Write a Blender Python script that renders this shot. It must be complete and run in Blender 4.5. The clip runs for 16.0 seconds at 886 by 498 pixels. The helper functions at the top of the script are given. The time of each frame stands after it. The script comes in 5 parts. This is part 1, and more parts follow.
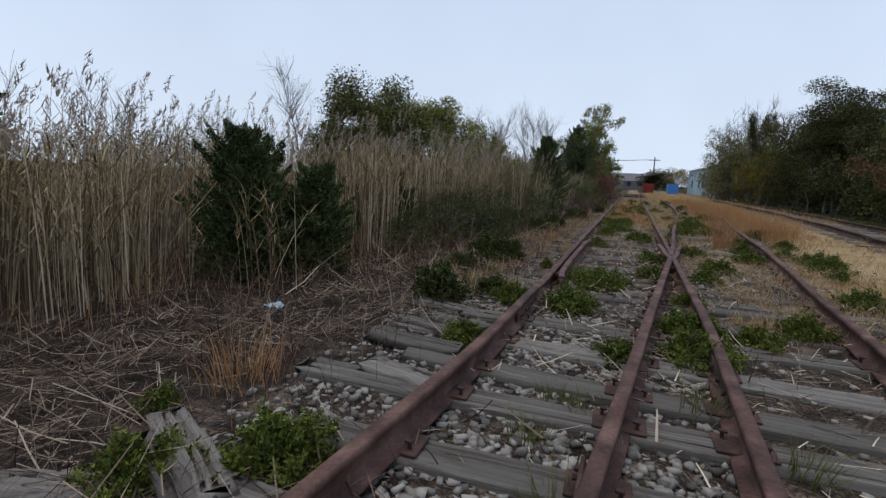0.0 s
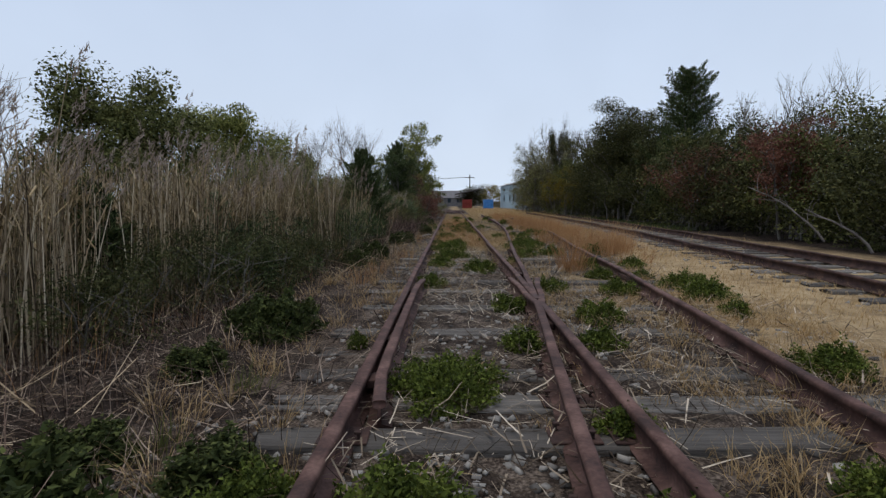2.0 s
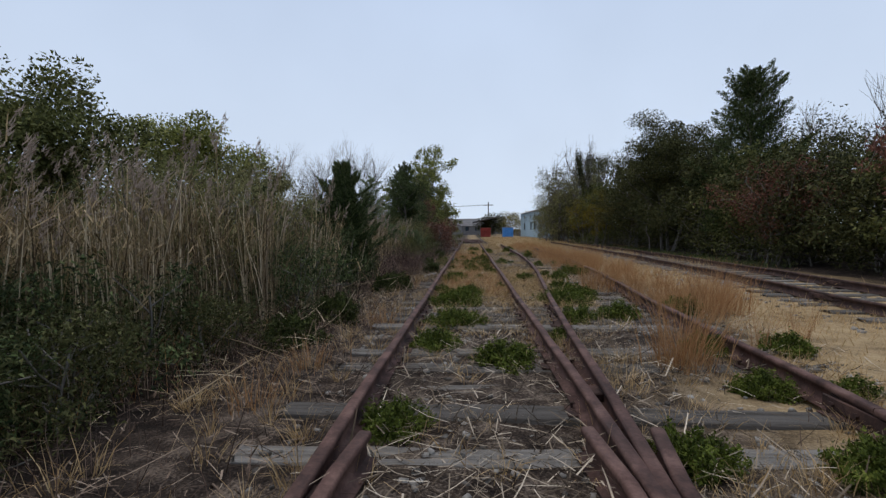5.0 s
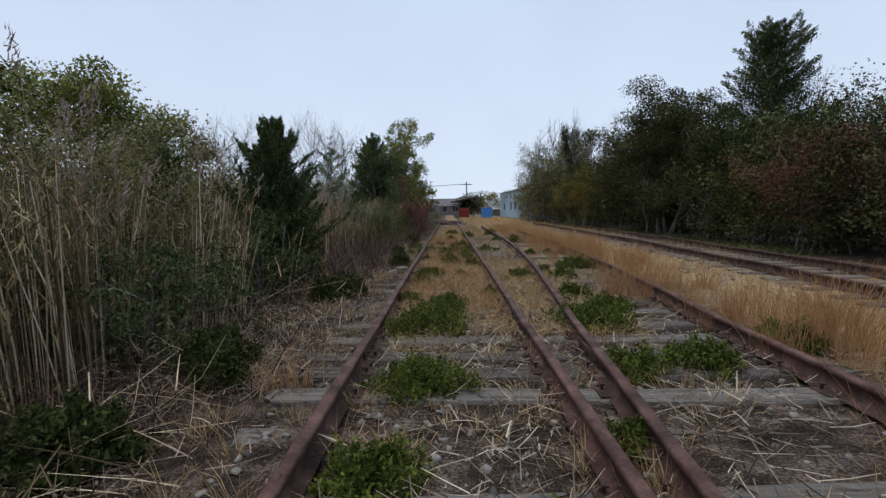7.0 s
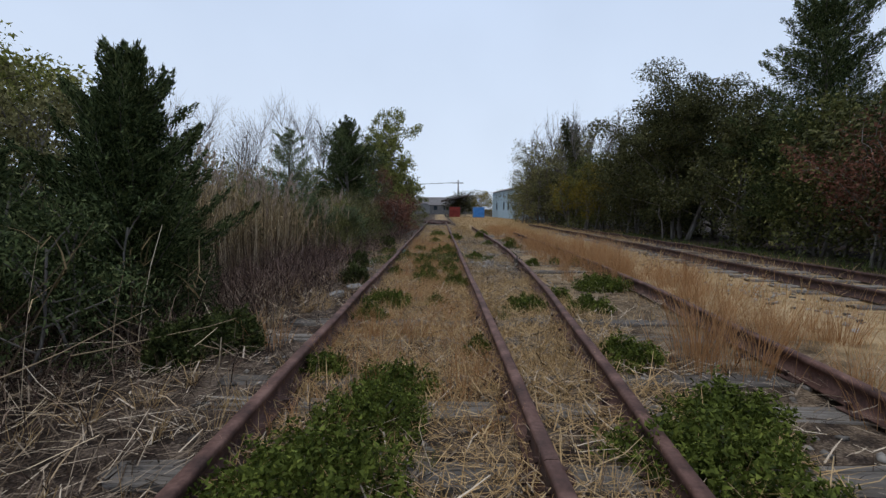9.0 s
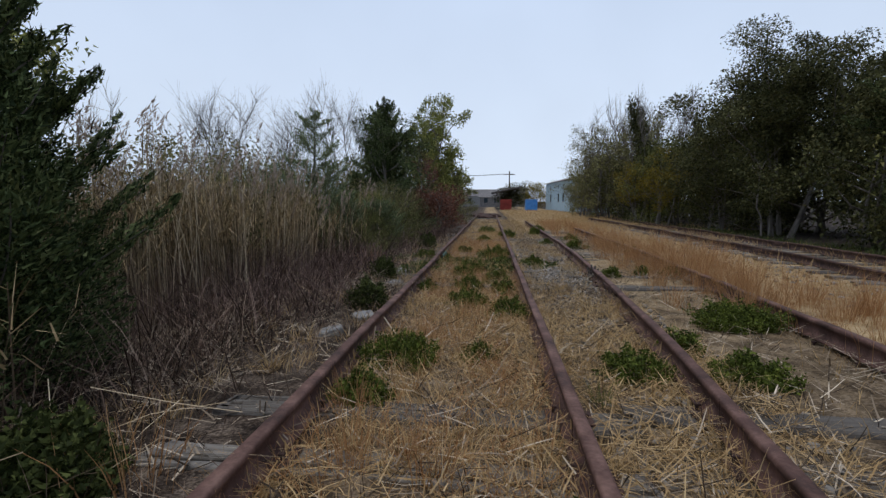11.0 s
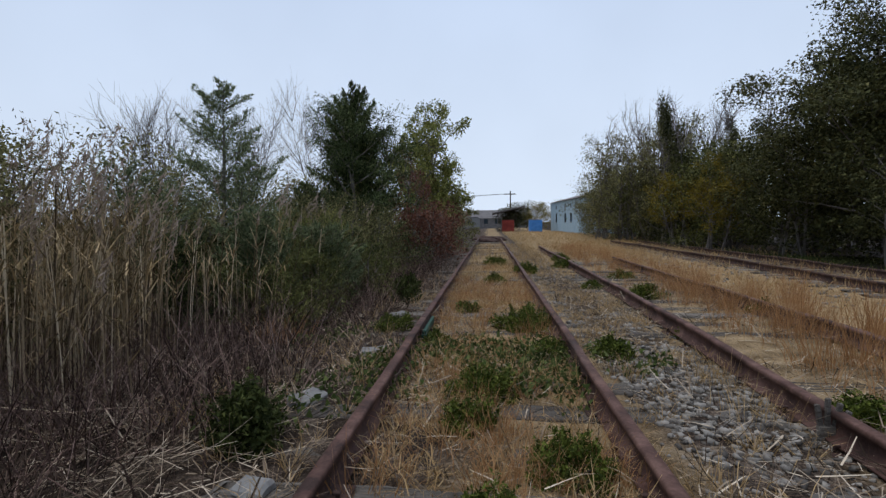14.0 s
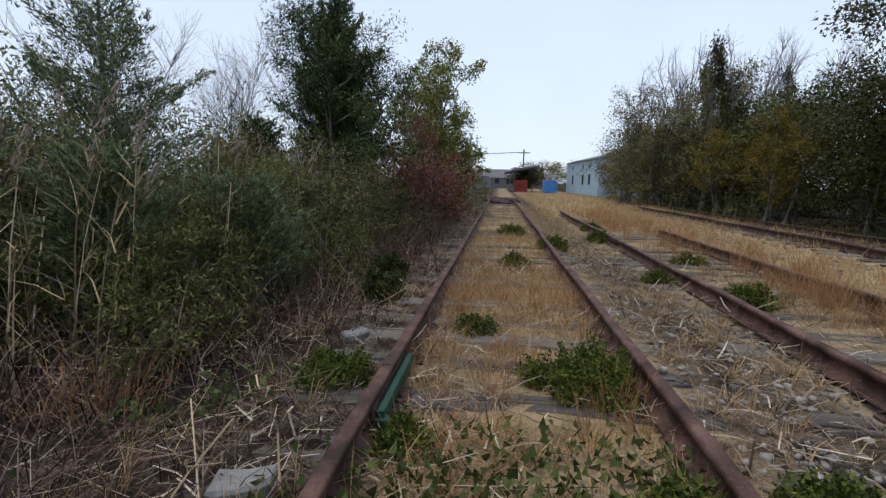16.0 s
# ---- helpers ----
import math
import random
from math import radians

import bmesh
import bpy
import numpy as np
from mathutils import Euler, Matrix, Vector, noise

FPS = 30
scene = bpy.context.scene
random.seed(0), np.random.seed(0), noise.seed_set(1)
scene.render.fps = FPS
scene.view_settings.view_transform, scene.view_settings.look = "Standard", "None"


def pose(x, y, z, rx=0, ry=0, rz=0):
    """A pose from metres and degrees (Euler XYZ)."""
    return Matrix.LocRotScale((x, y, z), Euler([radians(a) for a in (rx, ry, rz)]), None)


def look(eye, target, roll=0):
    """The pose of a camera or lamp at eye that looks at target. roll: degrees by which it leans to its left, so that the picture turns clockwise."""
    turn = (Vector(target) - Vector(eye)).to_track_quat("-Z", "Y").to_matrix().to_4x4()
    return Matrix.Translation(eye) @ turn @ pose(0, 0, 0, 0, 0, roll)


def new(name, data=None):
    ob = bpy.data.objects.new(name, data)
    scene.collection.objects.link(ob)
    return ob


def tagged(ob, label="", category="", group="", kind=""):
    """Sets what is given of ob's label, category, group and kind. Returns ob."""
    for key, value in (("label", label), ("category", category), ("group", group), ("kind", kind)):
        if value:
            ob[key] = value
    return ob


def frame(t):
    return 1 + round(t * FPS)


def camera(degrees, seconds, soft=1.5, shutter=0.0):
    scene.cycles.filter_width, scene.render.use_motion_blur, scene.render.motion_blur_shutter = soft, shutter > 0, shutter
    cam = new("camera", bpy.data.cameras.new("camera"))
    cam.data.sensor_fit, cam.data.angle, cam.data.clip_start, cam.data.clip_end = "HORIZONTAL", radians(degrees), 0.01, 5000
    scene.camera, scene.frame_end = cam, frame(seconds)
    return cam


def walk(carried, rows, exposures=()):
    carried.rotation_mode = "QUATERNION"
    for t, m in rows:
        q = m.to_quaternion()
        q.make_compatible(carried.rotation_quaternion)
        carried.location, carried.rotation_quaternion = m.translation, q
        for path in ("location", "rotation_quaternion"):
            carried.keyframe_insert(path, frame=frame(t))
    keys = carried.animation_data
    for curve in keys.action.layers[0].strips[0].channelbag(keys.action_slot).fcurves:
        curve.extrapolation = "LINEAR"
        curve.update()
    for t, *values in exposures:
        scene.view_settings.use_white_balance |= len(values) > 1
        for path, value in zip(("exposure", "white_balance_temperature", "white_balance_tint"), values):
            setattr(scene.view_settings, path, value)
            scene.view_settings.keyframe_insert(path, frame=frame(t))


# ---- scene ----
cam = camera(85.8, 16.0, soft=1.4)
PATH = [
    (0, (0.072, -1.098, 1.216), (-0.643, 0.746, 0.918), 2.29),
    (0.5, (-0.019, -0.356, 1.185), (-0.757, 1.472, 0.848), 1.31),
    (1, (-0.226, 0.575, 1.066), (-0.760, 2.489, 0.836), -0.99),
    (1.5, (-0.231, 1.136, 1.179), (-0.509, 3.099, 0.916), 1.18),
    (2, (-0.197, 1.940, 1.205), (-0.233, 3.930, 1.006), -0.24),
    (2.5, (-0.220, 2.849, 1.189), (-0.156, 4.842, 1.036), -0.49),
    (3, (-0.164, 3.534, 1.205), (-0.230, 5.528, 1.064), -0.14),
    (3.5, (-0.080, 4.186, 1.220), (-0.042, 6.182, 1.095), 1.37),
    (4, (-0.018, 4.792, 1.186), (0.010, 6.790, 1.106), 1.89),
    (4.2, (-0.011, 4.961, 1.202), (-0.081, 6.959, 1.132), 0.95),
    (6.3, (-0.064, 7.785, 1.261), (-0.154, 9.775, 1.088), -2.14),
    (6.5, (-0.089, 8.041, 1.292), (-0.137, 10.031, 1.102), -2.16),
    (7, (-0.017, 8.790, 1.273), (-0.040, 10.783, 1.108), -0.67),
    (7.5, (-0.007, 9.514, 1.242), (-0.045, 11.508, 1.091), 1.93),
    (8, (0.025, 10.303, 1.176), (-0.052, 12.296, 1.027), 2.23),
    (8.5, (0.097, 11.170, 1.229), (0.106, 13.161, 1.044), 3.64),
    (9, (0.261, 11.945, 1.202), (0.275, 13.938, 1.034), 0.54),
    (9.2, (0.251, 12.141, 1.220), (0.183, 14.133, 1.056), -1.75),
    (11.3, (0.325, 14.892, 1.212), (0.114, 16.870, 1.002), 0.54),
    (11.5, (0.354, 15.301, 1.204), (0.156, 17.279, 0.986), 1.45),
    (12, (0.244, 16.160, 1.162), (-0.060, 18.123, 0.930), 0.44),
    (12.5, (0.188, 17.032, 1.214), (-0.106, 19.006, 1.088), -1.07),
    (13, (0.120, 17.744, 1.171), (-0.264, 19.703, 1.050), -2.08),
    (13.5, (0.020, 18.608, 1.208), (-0.251, 20.588, 1.125), 0.81),
    (14, (0.005, 19.235, 1.231), (-0.190, 21.222, 1.121), -0.59),
    (14.5, (-0.032, 19.952, 1.212), (-0.252, 21.931, 1.028), -0.90),
    (15, (-0.079, 20.587, 1.222), (-0.272, 22.569, 1.034), -0.13),
    (15.5, (-0.085, 21.360, 1.219), (-0.335, 23.330, 0.983), 0.32),
    (16, (-0.151, 22.055, 1.205), (-0.378, 24.022, 0.922), 1.21),
]
walk(cam, [(t, look(eye, target, roll)) for t, eye, target, roll in PATH],
     exposures=[(0, 0.05), (0.5, 0.09), (1, 0.12), (1.5, 0.07), (2.5, -0.06), (3, 0.03), (3.5, 0.0), (4, -0.03), (7, 0.06), (8, 0.11), (8.5, 0.13), (9, 0.07), (11.5, 0.06), (12, 0.15), (12.5, -0.1), (13, 0.0), (13.5, -0.02), (14, 0.06), (14.5, 0.13), (15, 0.12), (15.5, 0.2), (16, 0.29)])

# ---- light: an overcast sky with a weak, very wide sun ----
SUN_UP, SUN_TURN = 78.0, 285.0
world = bpy.data.worlds.new("overcast")
scene.world = world
world.use_nodes = True
wn, wl = world.node_tree.nodes, world.node_tree.links
wn.clear()
w_out, w_bg = wn.new("ShaderNodeOutputWorld"), wn.new("ShaderNodeBackground")
w_sky, w_mix, w_xyz = wn.new("ShaderNodeTexSky"), wn.new("ShaderNodeMix"), wn.new("ShaderNodeSeparateXYZ")
w_ramp, w_co, w_noise, w_cloud = wn.new("ShaderNodeValToRGB"), wn.new("ShaderNodeTexCoord"), wn.new("ShaderNodeTexNoise"), wn.new("ShaderNodeMix")
w_sky.sky_type, w_sky.sun_disc = "NISHITA", False
w_sky.sun_elevation, w_sky.sun_rotation = radians(SUN_UP), radians(SUN_TURN)
w_sky.air_density, w_sky.dust_density = 1.0, 4.0
w_mix.data_type = w_cloud.data_type = "RGBA"
w_cloud.blend_type = "MULTIPLY"
w_mix.inputs["Factor"].default_value = 0.93
w_cloud.inputs["Factor"].default_value = 0.3
w_ramp.color_ramp.elements[0].position, w_ramp.color_ramp.elements[0].color = 0.0, (8.5, 9.75, 11.6, 1)
w_ramp.color_ramp.elements[1].position, w_ramp.color_ramp.elements[1].color = 0.62, (5.65, 6.95, 9.35, 1)
w_noise.inputs["Scale"].default_value, w_noise.inputs["Detail"].default_value = 1.7, 4
wl.new(w_co.outputs["Generated"], w_xyz.inputs[0])
wl.new(w_xyz.outputs["Z"], w_ramp.inputs["Fac"])
wl.new(w_co.outputs["Generated"], w_noise.inputs["Vector"])
wl.new(w_sky.outputs["Color"], w_mix.inputs["A"])
wl.new(w_ramp.outputs["Color"], w_cloud.inputs["A"])
wl.new(w_noise.outputs["Fac"], w_cloud.inputs["B"])
wl.new(w_cloud.outputs["Result"], w_mix.inputs["B"])
wl.new(w_mix.outputs["Result"], w_bg.inputs["Color"])
wl.new(w_bg.outputs[0], w_out.inputs[0])
w_bg.inputs["Strength"].default_value = 0.1
sun = new("sun", bpy.data.lights.new("sun", "SUN"))
sun.data.energy, sun.data.angle, sun.data.color = 1.35, radians(40), (1.0, 0.94, 0.86)
sun.matrix_world = look((0, 0, 30), Vector((0, 0, 30)) - Vector((math.sin(radians(SUN_TURN)) * math.cos(radians(SUN_UP)), math.cos(radians(SUN_TURN)) * math.cos(radians(SUN_UP)), math.sin(radians(SUN_UP)))))
scene.view_settings.exposure = 0.0


# ---- materials ----
def shade(name, cols, scale=6.0, rough=0.85, bump=0.3, stretch=(1, 1, 1), vary="", metal=0.0, detail=8, fine=9.0, through_light=0.0, amount=0.6):
    """Noise at two sizes through a ramp of colours; vary: 'island' or 'object' spreads pieces over the ramp."""
    m = bpy.data.materials.new(name)
    m.use_nodes = True
    n, l = m.node_tree.nodes, m.node_tree.links
    b = n["Principled BSDF"]
    co, mp = n.new("ShaderNodeTexCoord"), n.new("ShaderNodeMapping")
    mp.inputs["Scale"].default_value = stretch
    l.new(co.outputs["Object"], mp.inputs[0])
    big, small = n.new("ShaderNodeTexNoise"), n.new("ShaderNodeTexNoise")
    big.inputs["Scale"].default_value, big.inputs["Detail"].default_value = scale, detail
    small.inputs["Scale"].default_value, small.inputs["Detail"].default_value = scale * fine, 4
    l.new(mp.outputs[0], big.inputs["Vector"])
    l.new(mp.outputs[0], small.inputs["Vector"])
    add = n.new("ShaderNodeMath")
    add.operation = "MULTIPLY_ADD"
    add.inputs[1].default_value = 0.35
    l.new(small.outputs["Fac"], add.inputs[0])
    l.new(big.outputs["Fac"], add.inputs[2])
    fac = add
    shift = n.new("ShaderNodeMath")
    shift.operation = "SUBTRACT"
    l.new(add.outputs[0], shift.inputs[0])
    shift.inputs[1].default_value = 0.175
    fac = shift
    if vary:
        src = n.new("ShaderNodeNewGeometry" if vary == "island" else "ShaderNodeObjectInfo")
        mixer = n.new("ShaderNodeMix")
        mixer.inputs["Factor"].default_value = amount
        l.new(shift.outputs[0], mixer.inputs["A"])
        l.new(src.outputs["Random Per Island" if vary == "island" else "Random"], mixer.inputs["B"])
        fac = mixer
    ramp = n.new("ShaderNodeValToRGB")
    e = ramp.color_ramp.elements
    lo, hi = (0.0, 1.0) if vary else (0.3, 0.7)
    for i, c in enumerate(cols):
        p = lo + (hi - lo) * i / max(1, len(cols) - 1)
        k = e[i] if i < 2 else e.new(p)
        k.position, k.color = p, (*c, 1)
    l.new(fac.outputs[0], ramp.inputs["Fac"])
    l.new(ramp.outputs[0], b.inputs["Base Color"])
    b.inputs["Roughness"].default_value, b.inputs["Metallic"].default_value = rough, metal
    b.inputs["Specular IOR Level"].default_value = 0.08 if vary == "island" else 0.25
    if bump:
        bp = n.new("ShaderNodeBump")
        bp.inputs["Strength"].default_value, bp.inputs["Distance"].default_value = bump, 0.02
        l.new(add.outputs[0], bp.inputs["Height"])
        l.new(bp.outputs[0], b.inputs["Normal"])
    if through_light:
        tr, ms = n.new("ShaderNodeBsdfTranslucent"), n.new("ShaderNodeMixShader")
        l.new(ramp.outputs[0], tr.inputs["Color"])
        ms.inputs[0].default_value = through_light
        l.new(b.outputs[0], ms.inputs[1])
        l.new(tr.outputs[0], ms.inputs[2])
        l.new(ms.outputs[0], n["Material Output"].inputs["Surface"])
    return m


def ground_material():
    """Dark leaf litter left of the line, grey ballast on it, dry tan turf to its right, in ragged patches. The litter
    is darkened further to paint in shade.
    """
    m = bpy.data.materials.new("ground")
    m.use_nodes = True
    n, l = m.node_tree.nodes, m.node_tree.links
    b = n["Principled BSDF"]
    geo, xyz = n.new("ShaderNodeNewGeometry"), n.new("ShaderNodeSeparateXYZ")
    l.new(geo.outputs["Position"], xyz.inputs[0])

    def noise_at(scale, detail=8):
        t = n.new("ShaderNodeTexNoise")
        t.inputs["Scale"].default_value, t.inputs["Detail"].default_value = scale, detail
        l.new(geo.outputs["Position"], t.inputs["Vector"])
        return t.outputs["Fac"]

    def ramp(fac, stops):
        r = n.new("ShaderNodeValToRGB")
        for i, (p, c) in enumerate(stops):
            k = r.color_ramp.elements[i] if i < 2 else r.color_ramp.elements.new(p)
            k.position, k.color = p, (*c, 1)
        l.new(fac, r.inputs["Fac"])
        return r.outputs[0]

    def calc(op, a, c, d=None):
        k = n.new("ShaderNodeMath")
        k.operation, k.use_clamp = op, False
        for s, v in zip(k.inputs, (a, c, d)):
            if isinstance(v, (int, float)):
                s.default_value = v
            elif v is not None:
                l.new(v, s)
        return k.outputs[0]

    def blend(fac, a, c):
        k = n.new("ShaderNodeMix")
        k.data_type, k.clamp_factor = "RGBA", True
        l.new(fac, k.inputs["Factor"])
        l.new(a, k.inputs["A"])
        l.new(c, k.inputs["B"])
        return k.outputs["Result"]

    grain, patch, big = noise_at(60, 6), noise_at(5), noise_at(0.9, 6)
    # litter colours lowered so that shade beneath the reeds is part of the colour
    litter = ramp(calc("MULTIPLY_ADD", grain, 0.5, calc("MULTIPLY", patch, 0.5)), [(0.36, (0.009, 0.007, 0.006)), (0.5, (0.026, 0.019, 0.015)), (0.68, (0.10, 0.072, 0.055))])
    ballast = ramp(calc("MULTIPLY_ADD", grain, 0.5, calc("MULTIPLY", patch, 0.5)), [(0.38, (0.014, 0.010, 0.008)), (0.5, (0.052, 0.038, 0.029)), (0.64, (0.20, 0.155, 0.12))])
    turf = ramp(calc("MULTIPLY_ADD", grain, 0.35, calc("MULTIPLY_ADD", patch, 0.35, calc("MULTIPLY", big, 0.3))), [(0.36, (0.12, 0.08, 0.042)), (0.5, (0.33, 0.235, 0.13)), (0.64, (0.47, 0.355, 0.205))])
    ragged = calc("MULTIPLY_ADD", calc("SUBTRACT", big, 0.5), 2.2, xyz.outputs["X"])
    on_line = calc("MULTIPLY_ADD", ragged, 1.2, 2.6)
    field = calc("MULTIPLY_ADD", ragged, 0.9, -2.5)
    off = calc("MULTIPLY_ADD", xyz.outputs["Y"], 0.32, -2.65)
    mat_here = calc("MAXIMUM", calc("SUBTRACT", 1.0, calc("MULTIPLY", off, off)), 0.0)
    field = calc("MULTIPLY_ADD", mat_here, 1.5, field)
    far = calc("MULTIPLY_ADD", calc("MULTIPLY_ADD", calc("SUBTRACT", patch, 0.5), 9.0, xyz.outputs["Y"]), 0.07, -0.95)
    field = calc("MAXIMUM", field, calc("MINIMUM", calc("MINIMUM", far, 0.8), calc("MULTIPLY_ADD", ragged, 1.5, 1.0)))
    gap = calc("MULTIPLY_ADD", xyz.outputs["X"], 1.8, -2.6)
    gap = calc("MULTIPLY", calc("MAXIMUM", calc("SUBTRACT", 1.0, calc("MULTIPLY", gap, gap)), 0.0), calc("MINIMUM", calc("MAXIMUM", calc("MULTIPLY_ADD", xyz.outputs["Y"], 0.4, -7.2), 0.0), 1.0))
    field = calc("MULTIPLY_ADD", gap, -0.75, field)
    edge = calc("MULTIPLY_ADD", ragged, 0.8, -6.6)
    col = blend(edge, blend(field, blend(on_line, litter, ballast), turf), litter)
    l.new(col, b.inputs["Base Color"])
    b.inputs["Roughness"].default_value = 0.95
    b.inputs["Specular IOR Level"].default_value = 0.1
    bp = n.new("ShaderNodeBump")
    bp.inputs["Strength"].default_value, bp.inputs["Distance"].default_value = 0.8, 0.03
    l.new(calc("MULTIPLY_ADD", grain, 0.6, patch), bp.inputs["Height"])
    l.new(bp.outputs[0], b.inputs["Normal"])
    return m


GROUND = ground_material()
RUST = shade("rusted_steel", [(0.04, 0.022, 0.018), (0.095, 0.050, 0.040), (0.175, 0.10, 0.08)], 5, 0.75, 0.25, metal=0.15)
RUST_DARK = shade("dark_rusted_steel", [(0.03, 0.018, 0.015), (0.06, 0.034, 0.028), (0.10, 0.055, 0.042)], 7, 0.85, 0.4)
TIE = shade("weathered_timber", [(0.0309, 0.0267, 0.0233), (0.1288, 0.1139, 0.0995), (0.3605, 0.3317, 0.293)], 5, 0.9, 0.9, (0.25, 7, 7), "object", amount=0.35)
STONE = shade("ballast_stone", [(0.035, 0.03, 0.027), (0.1216, 0.1103, 0.0981), (0.3375, 0.3141, 0.2812), (0.1496, 0.1216, 0.0935)], 9, 0.9, 0.2, vary="island")
MOSSY = shade("juniper_needles", [(0.0029, 0.0056, 0.0016), (0.0316, 0.0446, 0.0094), (0.1346, 0.1628, 0.0294), (0.3523, 0.335, 0.0809)], 9, 0.7, 0, vary="island", through_light=0.12, amount=0.35)
DARKGREEN = shade("dark_shrub_needles", [(0.0065, 0.009, 0.0032), (0.04, 0.0518, 0.0155), (0.1569, 0.1723, 0.05)], 2, 0.7, 0, vary="island", through_light=0.09)
CEDAR = shade("cedar_needles", [(0.0028, 0.0041, 0.0017), (0.0238, 0.0359, 0.014), (0.0983, 0.1285, 0.0473), (0.2463, 0.2444, 0.108)], 0.8, 0.7, 0, vary="island", through_light=0.09)
CEDAR_LIGHT = shade("young_cedar_needles", [(0.014, 0.022, 0.012), (0.075, 0.1, 0.05), (0.2, 0.235, 0.12), (0.36, 0.36, 0.22)], 0.8, 0.7, 0, vary="island", through_light=0.3)
LEAF = shade("green_leaves", [(0.004, 0.0052, 0.002), (0.0407, 0.0484, 0.0147), (0.1701, 0.1736, 0.0567), (0.3712, 0.2956, 0.1237)], 1.5, 0.6, 0, vary="island", amount=0.42, through_light=0.15)
LEAF_LIGHT = shade("yellow_green_leaves", [(0.01, 0.012, 0.0036), (0.0819, 0.0936, 0.0242), (0.2851, 0.2916, 0.0842), (0.5, 0.4219, 0.1562)], 1.5, 0.6, 0, vary="island", amount=0.42, through_light=0.28)
LEAF_GREY = shade("grey_green_leaves", [(0.0074, 0.007, 0.0029), (0.067, 0.0643, 0.0249), (0.2595, 0.2388, 0.1055), (0.6169, 0.5323, 0.279)], 1.5, 0.7, 0, vary="island", amount=0.42, through_light=0.15)
LEAF_DARK = shade("dark_vine_leaves", [(0.0021, 0.0028, 0.0014), (0.0225, 0.0262, 0.01), (0.1021, 0.1021, 0.0369), (0.2625, 0.2125, 0.0875)], 1.5, 0.6, 0, vary="island", amount=0.42, through_light=0.12)
LEAF_RED = shade("russet_leaves", [(0.032, 0.014, 0.01), (0.105, 0.042, 0.03), (0.21, 0.095, 0.062), (0.2, 0.135, 0.085)], 1.5, 0.6, 0, vary="island", amount=0.42, through_light=0.15)
LEAF_YELLOW = shade("yellow_leaves", [(0.054, 0.045, 0.009), (0.182, 0.14, 0.021), (0.34, 0.26, 0.05)], 1.5, 0.6, 0, vary="island", amount=0.42, through_light=0.18)
BARK = shade("grey_bark", [(0.06, 0.05, 0.045), (0.13, 0.115, 0.10), (0.21, 0.19, 0.17)], 6, 0.9, 0.5, (1, 1, 0.3))
TWIG = shade("bare_twigs", [(0.07, 0.06, 0.053), (0.14, 0.122, 0.11), (0.21, 0.185, 0.168)], 3, 0.9, 0)
REED = shade("dry_reeds", [(0.0344, 0.023, 0.015), (0.1493, 0.108, 0.0643), (0.4133, 0.3099, 0.1951), (0.8, 0.6774, 0.4822)], 0.7, 0.8, 0, vary="island", amount=0.85)
REED_GREEN = shade("green_tinged_reed_leaves", [(0.0309, 0.023, 0.0112), (0.1419, 0.1057, 0.0502), (0.3454, 0.2528, 0.1336), (0.6416, 0.4826, 0.2894)], 0.7, 0.8, 0, vary="island", through_light=0.08, amount=0.75)
PLUME = shade("reed_plumes", [(0.15, 0.112, 0.09), (0.3, 0.235, 0.185), (0.5, 0.4, 0.32)], 2, 0.9, 0, vary="island", through_light=0.3)
STRAW = shade("straw_litter", [(0.009, 0.006, 0.004), (0.06, 0.0424, 0.0288), (0.275, 0.2145, 0.154), (0.714, 0.609, 0.4725)], 2, 0.85, 0, vary="island", amount=0.85)
LITTER = shade("dark_stalk_litter", [(0.0081, 0.0054, 0.004), (0.0484, 0.0327, 0.0243), (0.1969, 0.14, 0.1021), (0.4607, 0.3729, 0.2852)], 2, 0.85, 0, vary="island", amount=0.8)
BRUSH = shade("grey_brown_brush", [(0.0084, 0.0051, 0.0045), (0.0444, 0.0271, 0.0225), (0.1432, 0.0934, 0.0772), (0.3413, 0.2426, 0.202)], 2, 0.85, 0, vary="island", amount=0.8)
DEADWEED = shade("brown_dead_weeds", [(0.0072, 0.0048, 0.0036), (0.0374, 0.0225, 0.0168), (0.1426, 0.0933, 0.0687), (0.42, 0.315, 0.24)], 2, 0.85, 0, vary="island", amount=0.8)
TAN = shade("tan_grass", [(0.16, 0.1, 0.045), (0.38, 0.25, 0.115), (0.53, 0.37, 0.19), (0.64, 0.5, 0.3)], 0.6, 0.8, 0, vary="island", through_light=0.25)
ORANGE = shade("orange_bluestem", [(0.1653, 0.0783, 0.0348), (0.3567, 0.1827, 0.0783), (0.4872, 0.2784, 0.1305), (0.5394, 0.3741, 0.2088)], 0.5, 0.8, 0, vary="island", through_light=0.25)
GREENGRASS = shade("yellow_green_grass", [(0.07, 0.085, 0.025), (0.14, 0.15, 0.045), (0.24, 0.22, 0.08)], 1, 0.7, 0, vary="island", through_light=0.25)
IVY = shade("ground_ivy_leaves", [(0.017, 0.0255, 0.0076), (0.0638, 0.0892, 0.0255), (0.1615, 0.187, 0.0638)], 2, 0.85, 0, vary="island", through_light=0.09)
SIDING = shade("pale_blue_siding", [(0.26, 0.36, 0.42), (0.33, 0.44, 0.50), (0.40, 0.50, 0.55)], 1.5, 0.7, 0.1, (6, 6, 0.4))
ROOFING = shade("grey_roofing", [(0.09, 0.085, 0.085), (0.15, 0.14, 0.14), (0.20, 0.19, 0.18)], 3, 0.9, 0.2)
BLUEPAINT = shade("blue_paint", [(0.05, 0.19, 0.50), (0.075, 0.26, 0.62), (0.10, 0.31, 0.68)], 2, 0.5, 0.05)
